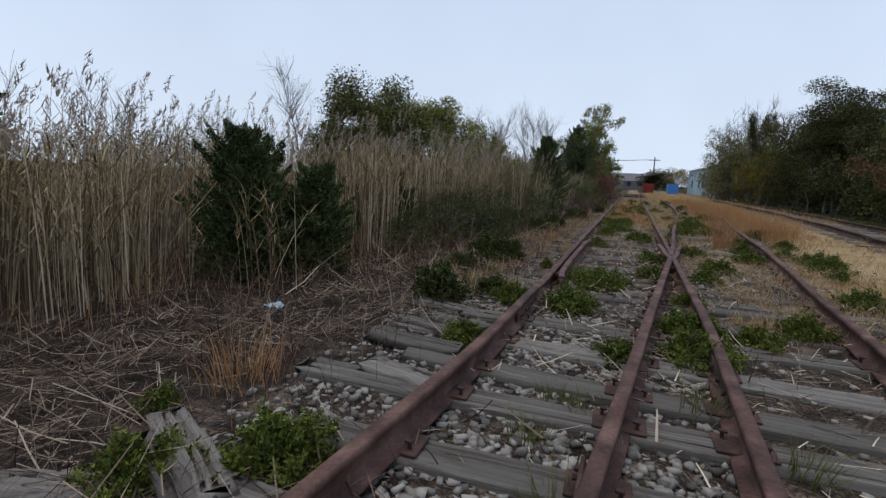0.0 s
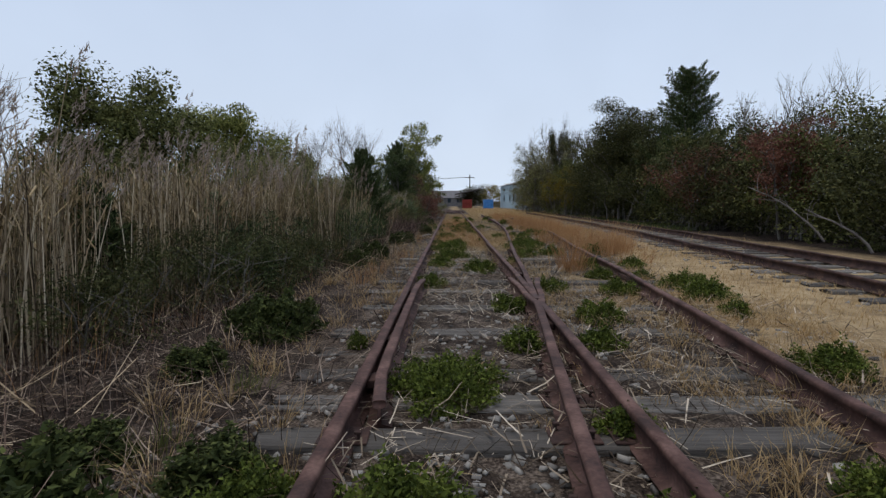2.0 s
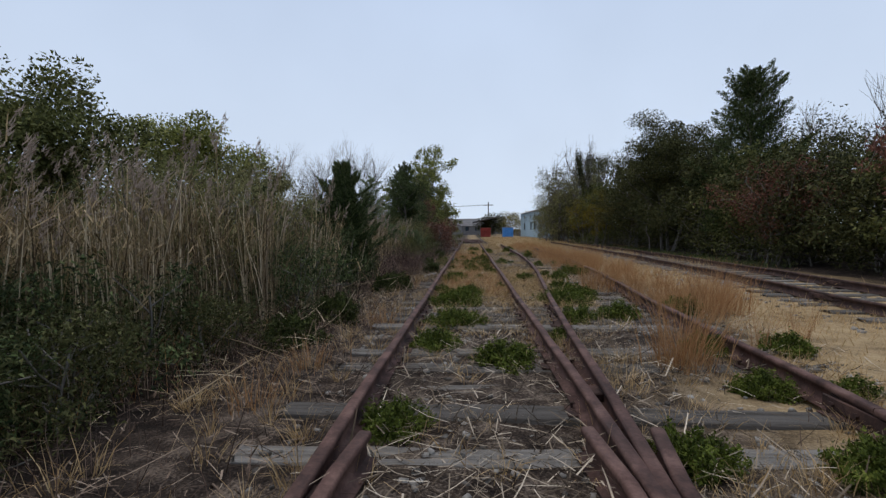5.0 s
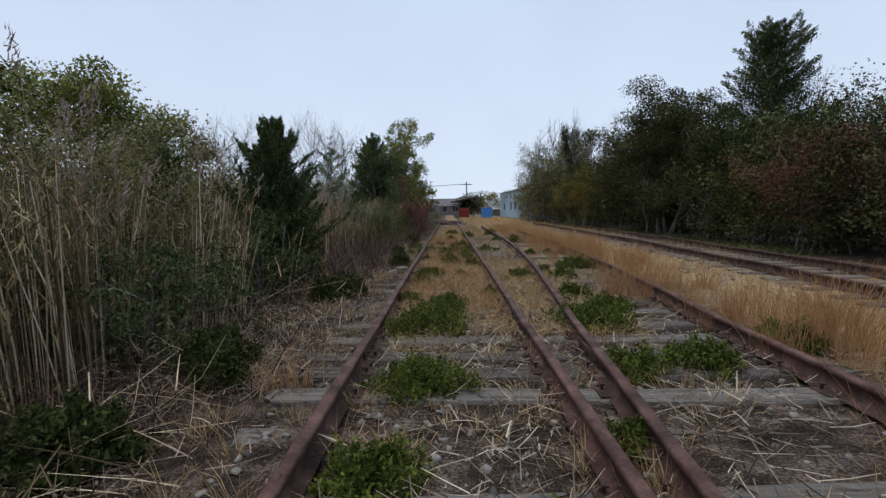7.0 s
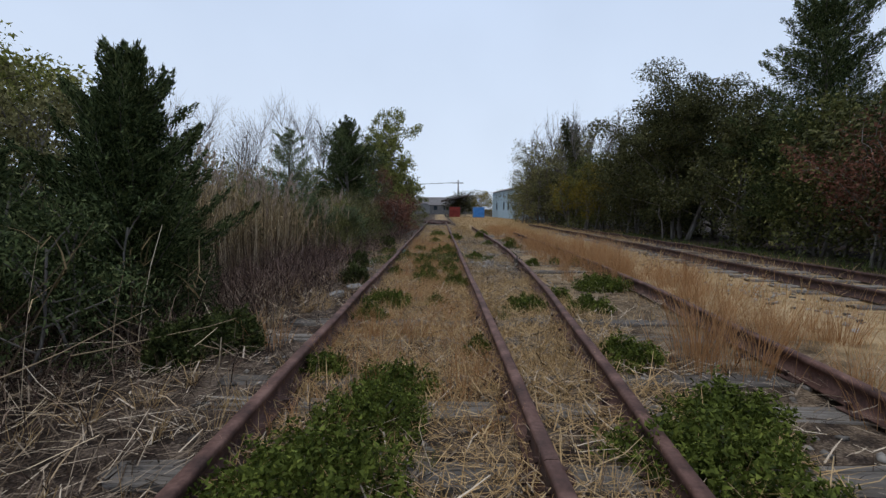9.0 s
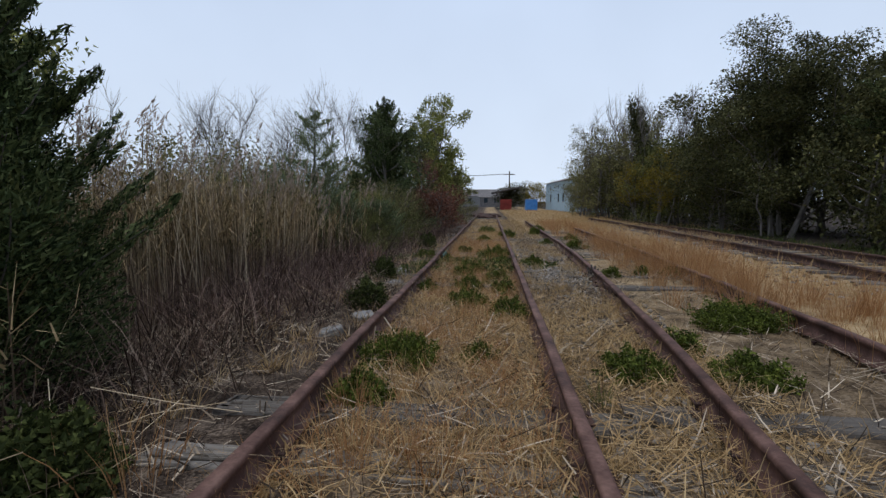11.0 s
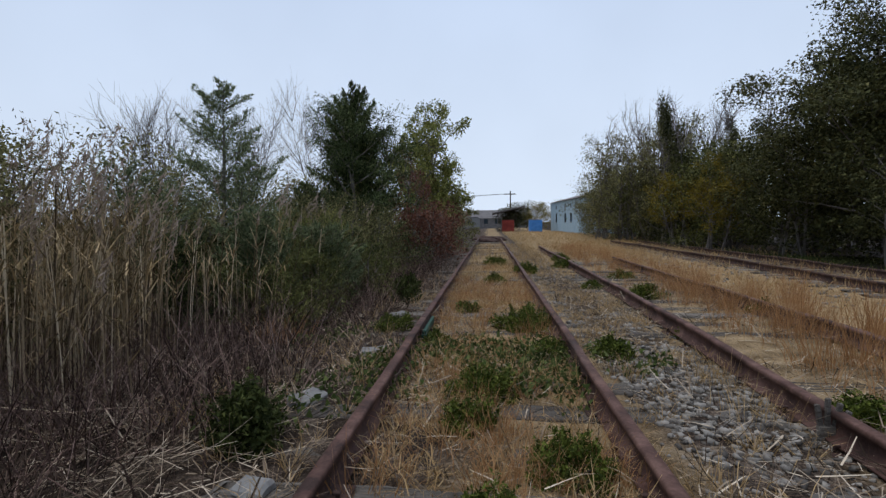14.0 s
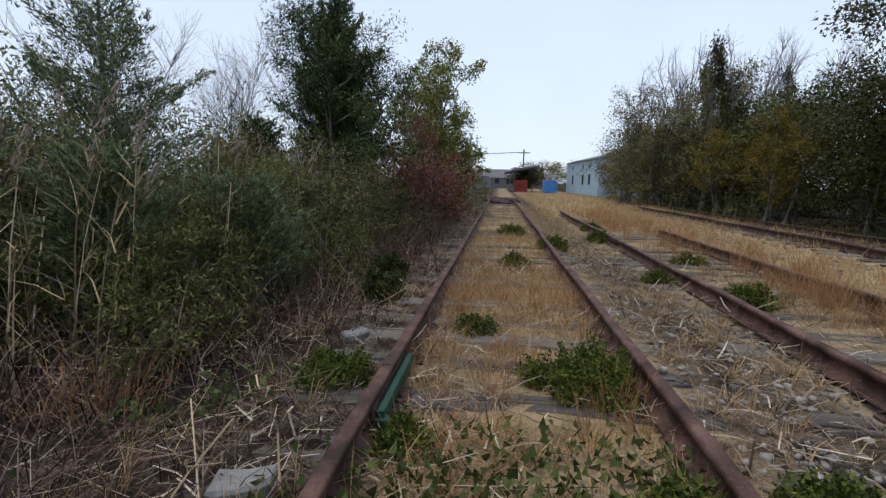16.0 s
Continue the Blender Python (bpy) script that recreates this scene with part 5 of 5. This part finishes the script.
for i, (x, y, t, w, m) in enumerate([(-2.5, 33.4, 2.1, 0.9, LEAF_RED), (-2.3, 35.2, 2.0, 0.9, LEAF_RED), (-3.2, 38.5, 4.0, 0.8, LEAF_RED), (-2.2, 37.2, 1.9, 0.9, LEAF_RED), (-2.2, 40, 1.7, 0.9, LEAF_GREY), (-2.4, 43, 2.0, 1.0, LEAF_GREY)]):
    broadleaf((x, y), t, w, 170 + i, m, "russet autumn shrub beside the dark cedar" if m is LEAF_RED else "grey-green leafy shrub beside the line", 4200, trunks=5, low=0.05, size=0.071, ball=0.8, name="autumn_shrub", category="shrub", group="shrubs along the line")
broadleaf((-3.4, 50.0), 9.2, 2.6, 180, LEAF_LIGHT, "tall yellow-green tree with thinning leaves", 14850, trunks=3, low=0.1, size=0.136, ball=0.5)
broadleaf((-4.6, 47.0), 6.8, 2.2, 181, LEAF_LIGHT, "yellow-green tree with thinning leaves", 10800, trunks=3, low=0.1, size=0.128, ball=0.5)
broadleaf((-3.2, 56.0), 5.0, 2.2, 182, LEAF, "green tree further along the line", 6750, trunks=3, low=0.1, size=0.153, ball=0.6)

for i, (x, y) in enumerate([(-11.5, -3), (-12, 0.5), (-12.5, 4), (-12.5, 8), (-12.5, 12), (-13, 22), (-10.5, 22.5), (-9, 26), (-8, 30), (-7, 35), (-10, 37), (-7, 40)]):
    broadleaf((x, y), 2.1 + 0.25 * (i % 3) + 0.035 * max(y, 0), 1.7, 400 + i, LEAF_GREY, "grey-brown thicket behind the reeds", 4000, trunks=6, low=0.02, twigs=False, size=0.085, ball=0.9, name="thicket_shrub", category="shrub", group="thicket behind the reeds")

for i, (x, y, t, w) in enumerate([(-3.5, 8.3, 1.0, 0.6), (-3.7, 9.9, 1.2, 0.7), (-2.9, 13.2, 1.25, 0.6), (-3.5, 14.9, 1.5, 0.7), (-3.0, 16.0, 1.5, 0.6), (-4.4, 12.0, 1.5, 0.8), (-3.9, 15.9, 1.9, 0.8)]):
    broadleaf((x, y), t, w, 430 + i, CEDAR, "dark evergreen shrub among the reed stems", 9000, trunks=6, low=0.02, slim=0.3, size=0.05, ball=0.85, twigs=False, name="evergreen_shrub", category="shrub", group="evergreen shrubs among the reeds")
for i, (x, y, t, w, m) in enumerate([(-2.75, 27.0, 1.25, 0.7, LEAF), (-3.3, 26.3, 1.5, 0.8, LEAF), (-3.6, 28.0, 1.7, 0.9, LEAF_LIGHT), (-4.6, 26.0, 1.9, 0.9, LEAF_GREY), (-2.9, 25.4, 1.0, 0.6, LEAF), (-5.4, 27.6, 2.5, 1.0, LEAF_GREY)]):
    broadleaf((x, y), t, w, 450 + i, m, "feathery yellow-green shrub before the young cedars" if m is LEAF_LIGHT else "feathery green shrub before the young cedars", 13000, trunks=6, low=0.02, slim=0.25, size=0.05, ball=0.75, twigs=False, name="feathery_shrub", category="shrub", group="shrubs along the line", flat=0.45)

# added back row of dark shrubs, blocks light so the reed gaps go dark
for i, (x, y, t, w) in enumerate([(-4.7, 19.6, 1.55, 0.9), (-4.6, 21.4, 1.6, 0.9), (-4.7, 23.2, 1.6, 0.9), (-4.2, 25.6, 1.35, 0.8), (-3.9, 27.4, 1.4, 0.8), (-3.6, 29.8, 1.5, 0.8), (-5.0, 9.0, 1.2, 0.9), (-5.0, 11.0, 1.3, 0.9), (-5.2, 6.6, 1.2, 0.9)]):
    broadleaf((x, y), t, w, 470 + i, LEAF_DARK, "added dark leafy shrub blocking light deep among the reeds", 6000, trunks=6, low=0.02, slim=0.5, size=0.06, ball=0.95, twigs=False, name="light_blocking_shrub", category="shrub", group="shrubs deep among the reeds")

# right of the line: a wall of shrubs and trees behind the far track
cedar((11.5, 26.2), 7.75, 2.6, 200, 85000, label="tall dark cedar with broad layered limbs", low=0.12, sparse=0.45, size=0.085, whorls=84, fill=0.4, cone=0.42, rise=0.62, ragged=0.42, fuzz=0.06)
broadleaf((11.0, 32.8), 7.6, 3.4, 201, LEAF_DARK, "large dark green vine-clad tree", 80000, trunks=3, low=0.05, size=0.085, ball=0.72, flat=0.5)
broadleaf((13.5, 34.5), 7.0, 3.2, 202, LEAF_DARK, "dark green vine-clad tree", 16200, trunks=3, low=0.05, size=0.145)
for i, (x, y, t, w) in enumerate([(11.3, 10.5, 3.6, 1.9), (11.0, 13.6, 3.5, 1.8), (11.4, 16.4, 3.4, 1.8), (11.4, 19.4, 3.6, 1.8), (11.2, 22.2, 4.2, 1.8), (11.0, 25.2, 4.6, 1.8), (10.8, 28.2, 4.9, 1.8), (13.8, 14.0, 4.6, 2.0), (14.2, 19.0, 5.2, 2.2), (14.0, 24.0, 5.6, 2.2), (10.4, 36.5, 5.1, 2.0), (9.8, 40.0, 4.7, 1.9), (9.8, 43.5, 4.9, 1.9), (9.9, 47.0, 4.7, 1.9), (10.0, 51.0, 4.9, 2.0), (13.4, 39.5, 6.1, 2.2), (13.8, 46.0, 6.3, 2.2)]):
    broadleaf((x, y), t, w, 210 + i, (LEAF, LEAF_DARK, LEAF_DARK, LEAF, LEAF_DARK, LEAF_DARK)[(i + 1) % 6], "dark green thicket shrub behind the far track", 15000, trunks=6, low=0.02, size=0.092, ball=0.85, twigs=False, name="thicket_shrub", category="shrub", group="thicket by the far track")
for i, (x, y, t, w, m) in enumerate([(10.2, 22.3, 3.45, 2.0, LEAF_RED), (10.4, 16.9, 3.9, 1.3, LEAF_RED), (8.7, 38.4, 3.9, 1.0, LEAF_YELLOW), (8.5, 42.0, 3.5, 0.9, LEAF_YELLOW)]):
    broadleaf((x, y), t, w, 240 + i, m, "russet-leaved shrub in the thicket" if m is LEAF_RED else "yellow-leaved shrub in the thicket", (9000 if m is LEAF_RED else 6000), trunks=4, low=0.35, size=0.07, ball=0.6, name="autumn_shrub", category="shrub", group="thicket by the far track")
for i, (x, y, t, w) in enumerate([(9.3, 43, 7.6, 1.4), (11.4, 51.6, 10.4, 1.8), (9.2, 54, 8.2, 1.6), (12.2, 55.3, 10.6, 1.9), (15, 49.5, 9.6, 2.0), (12.9, 45.5, 8.4, 2.0), (10.4, 46.5, 8.0, 1.8), (9.9, 49.6, 9.3, 1.8), (16.5, 50.5, 9.6, 2.0), (13.2, 58, 11.4, 2.2), (19.5, 38, 8.6, 2.4), (18.5, 33, 8.0, 2.2), (15.6, 22.5, 6.7, 2.0), (16.6, 18.5, 6.4, 2.0), (15.8, 26.8, 7.4, 2.0)]):
    bare((x, y), t * 0.92, w, 250 + i, "leafless tree rising behind the thicket", n=85, stems=5, upright=2.2)
for i, (x, y, t, w) in enumerate([(9.2, 45.5, 6.6, 1.9), (8.6, 50.0, 7.0, 2.0), (8.0, 54, 7.2, 2.1), (8.6, 57, 5.8, 2.0), (9.9, 62, 5.4, 2.2)]):
    broadleaf((x, y), t, w, 260 + i, LEAF_GREY, "grey-brown twiggy tree at the thicket's end", 9450, trunks=4, low=0.03, size=0.093, ball=0.7)
for i, (x, y, t) in enumerate([(8.9, 42.6, 7.2), (11.2, 50.5, 8.2), (12.3, 53.5, 8.6), (14.9, 49, 7.4)]):
    broadleaf((x, y), t, 0.45, 270 + i, LEAF_DARK, "ivy-clad bare trunk in the thicket", 6000, low=0.06, size=0.085, ball=1.5, flat=1.8, name="ivy_clad_trunk", group="ivy-clad trunks")


for i, (x, y) in enumerate([(16.5, 9), (16.5, 14), (16.8, 19), (16.8, 24), (16.0, 30), (16.5, 36), (15.5, 41), (16.5, 46), (14.0, 52), (12.6, 58)]):
    broadleaf((x, y), 4.1 + 0.4 * (i % 3), 2.4, 280 + i, LEAF_DARK, "dark shrub deep in the thicket", 5000, trunks=5, low=0.02, size=0.16, ball=0.95, twigs=False, name="thicket_shrub", category="shrub", group="thicket by the far track")


def dead_branch(at, way, length, seed):
    r = np.random.default_rng(seed)
    main = wander(r, (0, 0, 0), way, length, 9, 0.16, -0.06)
    lines = [(main, np.linspace(0.035, 0.012, 9))]
    for k in (2, 4, 5, 6, 7):
        lines.append((wander(r, main[k], np.array(way) + r.normal(size=3) * 0.8, length * 0.3, 5, 0.2), np.linspace(0.012, 0.004, 5)))
    ob = thing("dead_branch", at, "bare grey dead branch hanging out of the thicket", "branch", "dead branches")
    part("limb", quads("limb", *tubes(lines, 5), TWIG), ob)


dead_branch((9.6, 14.6, 0.1), (-0.3, 0.75, 1.2), 2.6, 1)
dead_branch((9.3, 12.8, 0.0), (-0.2, 0.5, 0.9), 1.7, 2)
dead_branch((9.2, 31.0, 0.1), (-0.4, 0.8, 1.1), 2.6, 3)


# ---- the far end of the yard ----
def shed(at, turn):
    """A long pale blue building with a shallow roof, boarded walls and two rows of windows."""
    ob = thing("warehouse", at, "pale blue boarded warehouse with a low grey roof", "building")
    ob.rotation_euler = (0, 0, turn)
    L, W, Hh = 15.0, 7.0, 3.7
    part("wall", box("wall", (0, 0, -0.2), (W, 0.2, Hh), SIDING), ob)
    part("wall", box("wall", (0, 0.2, -0.2), (0.2, L, Hh), SIDING), ob)
    part("wall", box("wall", (W - 0.2, 0.2, -0.2), (W, L, Hh), SIDING), ob)
    part("wall", box("wall", (0.2, L - 0.2, -0.2), (W - 0.2, L, Hh), SIDING), ob)
    for i in range(15):
        part("board", box("board", (-0.03, i + 0.02, 0), (0.0, i + 0.98, Hh - 0.05), SIDING), ob)
    for i in range(7):
        part("board", box("board", (i + 0.02, -0.03, 0), (i + 0.98, 0.0, Hh - 0.05), SIDING), ob)
    bm = bmesh.new()
    vs = [bm.verts.new(c) for c in ((-0.3, -0.3, Hh), (W + 0.3, -0.3, Hh), (W + 0.3, L + 0.3, Hh), (-0.3, L + 0.3, Hh), (W / 2, -0.3, Hh + 1.0), (W / 2, L + 0.3, Hh + 1.0))]
    for f in ((0, 1, 2, 3), (0, 4, 1), (2, 5, 3), (0, 3, 5, 4), (1, 4, 5, 2)):
        bm.faces.new([vs[k] for k in f])
    part("roof", from_bm("roof", bm, ROOFING), ob)

    def window(lo, hi):
        w = part("window", box("window", lo, hi, DARKGLASS), ob)
        part("sill", box("sill", (lo[0] - 0.04, lo[1] - 0.04, lo[2] - 0.1), (hi[0] + 0.02, hi[1] + 0.04, lo[2]), CONCRETE), w)
    for i in (3.2, 6.0, 11.0):
        window((-0.06, i, 1.2), (-0.032, i + 0.7, 2.2))
        window((-0.06, i + 0.3, 2.9), (-0.032, i + 0.7, 3.3))
    for i in (1.4, 3.6):
        window((i, -0.06, 1.2), (i + 0.7, -0.032, 2.1))


shed((9.4, 70.5, 0), radians(4))


def blue_cabin(at, grow):
    ob = thing("blue_container", at, "bright blue metal container with ribbed doors", "container")
    ob.scale = (grow, grow, grow)
    part("body", box("body", (-1.1, 0, -0.1), (1.1, 2.4, 2.05), BLUEPAINT, 0.03), ob)
    for s in (-1, 1):
        d = part("door", box("door", (s * 0.52 - 0.47, -0.05, 0.1), (s * 0.52 + 0.47, -0.003, 1.85), BLUEPAINT, 0.01), ob)
        for k in (-0.25, 0.0, 0.25):
            part("rib", box("rib", (s * 0.52 + k - 0.03, -0.08, 0.15), (s * 0.52 + k + 0.03, -0.05, 1.8), BLUEPAINT), d)
    part("roof", box("roof", (-1.15, -0.08, 2.054), (1.15, 2.45, 2.12), CONCRETE, 0.01), ob)


blue_cabin((5.9, 81, 0), 0.72)


def red_shed(at):
    ob = thing("red_shed", at, "faded red boarded platform shed with a canopy", "shed")
    part("wall", box("wall", (0, 0, -0.1), (1.7, 3, 1.5), REDPAINT, 0.02), ob)
    part("opening", box("opening", (-0.03, 0.8, 0.2), (-0.004, 2.4, 1.6), DARKGLASS), ob)
    for s in (-0.5, 0.0):
        part("post", box("post", (s - 0.06, -0.4, -0.1), (s + 0.06, -0.28, 2.6), BARK), ob)
    bm = bmesh.new()
    box_bm(bm, (-1.2, -0.8, 2.6), (3.2, 12, 2.75), 0.02)
    bmesh.ops.rotate(bm, cent=(0, 0, 2.6), matrix=Matrix.Rotation(radians(-12), 3, "Y"), verts=bm.verts)
    part("canopy", from_bm("canopy", bm, ROOFING), ob)


red_shed((1.6, 84, 0))
for x, y, w, h, mt in ((-2.5, 135, 10, 4.2, CONCRETE), (0.5, 118, 5, 3.4, ROOFING), (-14, 150, 9, 5, SIDING), (6, 128, 6, 4.5, CONCRETE)):
    ob = thing("far_house", (x, y, 0), "small far house with a pitched grey roof", "house", "far houses")
    part("wall", box("wall", (-w / 2, 0, -0.3), (w / 2, 6, h * 0.6), mt), ob)
    bm = bmesh.new()
    vs = [bm.verts.new(c) for c in ((-w / 2 - 0.3, -0.3, h * 0.6), (w / 2 + 0.3, -0.3, h * 0.6), (w / 2 + 0.3, 6.3, h * 0.6), (-w / 2 - 0.3, 6.3, h * 0.6), (-w / 2, 3, h), (w / 2, 3, h))]
    for f in ((0, 1, 2, 3), (0, 4, 5, 1), (2, 5, 4, 3), (0, 3, 4), (1, 5, 2)):
        bm.faces.new([vs[k] for k in f])
    part("roof", from_bm("roof", bm, ROOFING), ob)
    for k in (-w * 0.25, w * 0.2):
        part("window", box("window", (k - 0.4, -0.05, 0.9), (k + 0.4, -0.003, 1.9), DARKGLASS), ob)


def pole(at, tall):
    ob = thing("utility_pole", at, "grey wooden utility pole with a crossarm and wires", "utility pole")
    part("post", quads("post", *tubes([(np.array([[0, 0, -0.3], [0, 0, tall / 2], [0, 0, tall]]), (0.16, 0.14, 0.12))], 8), BARK), ob)
    part("crossarm", box("crossarm", (-1.1, -0.08, tall - 0.7), (1.1, 0.08, tall - 0.55), BARK, 0.01), ob)
    for k in (-0.95, 0, 0.95):
        s = np.linspace(0, 1, 12)
        line = np.stack([k - 60 * s, 8 * s, tall - 0.5 - 1.6 * 4 * s * (1 - s) * 0.5], 1)
        part("wire", quads("wire", *tubes([(line, np.full(12, 0.02))], 3), DARKGLASS), ob)


pole((4.0, 112, 0), 7.2)
for i, (x, y, t, w, m) in enumerate([(4.4, 92, 4.4, 2.2, LEAF_DARK), (2.9, 93, 3.4, 1.8, LEAF_DARK), (7.6, 97, 4.6, 2.6, LEAF_YELLOW), (10.5, 98, 4.8, 2.8, LEAF_YELLOW), (-6, 90, 4.5, 2.6, LEAF_GREY), (-9, 100, 5.5, 3, LEAF_GREY), (-4.6, 66, 4.2, 2.2, LEAF_GREY), (-5, 76, 4.4, 2.4, LEAF), (11.5, 58, 5.5, 2.4, LEAF_DARK), (11.5, 63, 5.0, 2.2, LEAF)]):
    broadleaf((x, y), t, w, 300 + i, m, "small leafy tree at the far end of the yard", 4725, trunks=3, low=0.05, size=0.156, ball=0.8)
for x, y, r in ((0.0, 50.5, 0.7), (0.3, 52.5, 0.9), (-0.4, 53.5, 0.8)):
    bm = bmesh.new()
    bmesh.ops.create_icosphere(bm, subdivisions=3, radius=1)
    for v in bm.verts:
        v.co *= 1 + 0.35 * noise.noise(v.co * 2 + Vector((x, y, 0)))
        v.co = Vector((v.co.x * r, v.co.y * r, max(v.co.z, -0.1) * r * 0.35))
    ob = tagged(new("dirt_heap", from_bm("dirt_heap", bm, RUST_DARK, True)), "low heap of brown dirt across the rails", "dirt heap", "dirt heaps")
    ob.location = (x, y, -0.04)

# fallen stalks over the verge
lines = [wander(rng, (x, y, float(lift(x, y)) + 0.25), (dx, dy, dz), L, 6, 0.06, -0.02) for x, y, dx, dy, dz, L in [(-2.6, 10.6, 1, -0.25, 0.0, 1.9), (-2.3, 15.2, 1, 0.6, 0.1, 1.1), (-2.4, 14.6, 0.4, 1, 0.25, 1.2), (-1.8, 8.7, 0.5, 1, 0.3, 0.6), (-2.9, 21.3, 1, -0.5, 0.1, 1.5), (-2.2, 20.2, 0.9, -0.8, -0.1, 1.0)]]
for l in lines:
    ob = tagged(new("fallen_reed", quads("fallen_reed", *tubes([(l, np.linspace(0.006, 0.003, 6))], 4), REED)), "long pale reed stalk fallen over the verge", "reed stalk", "fallen reeds")
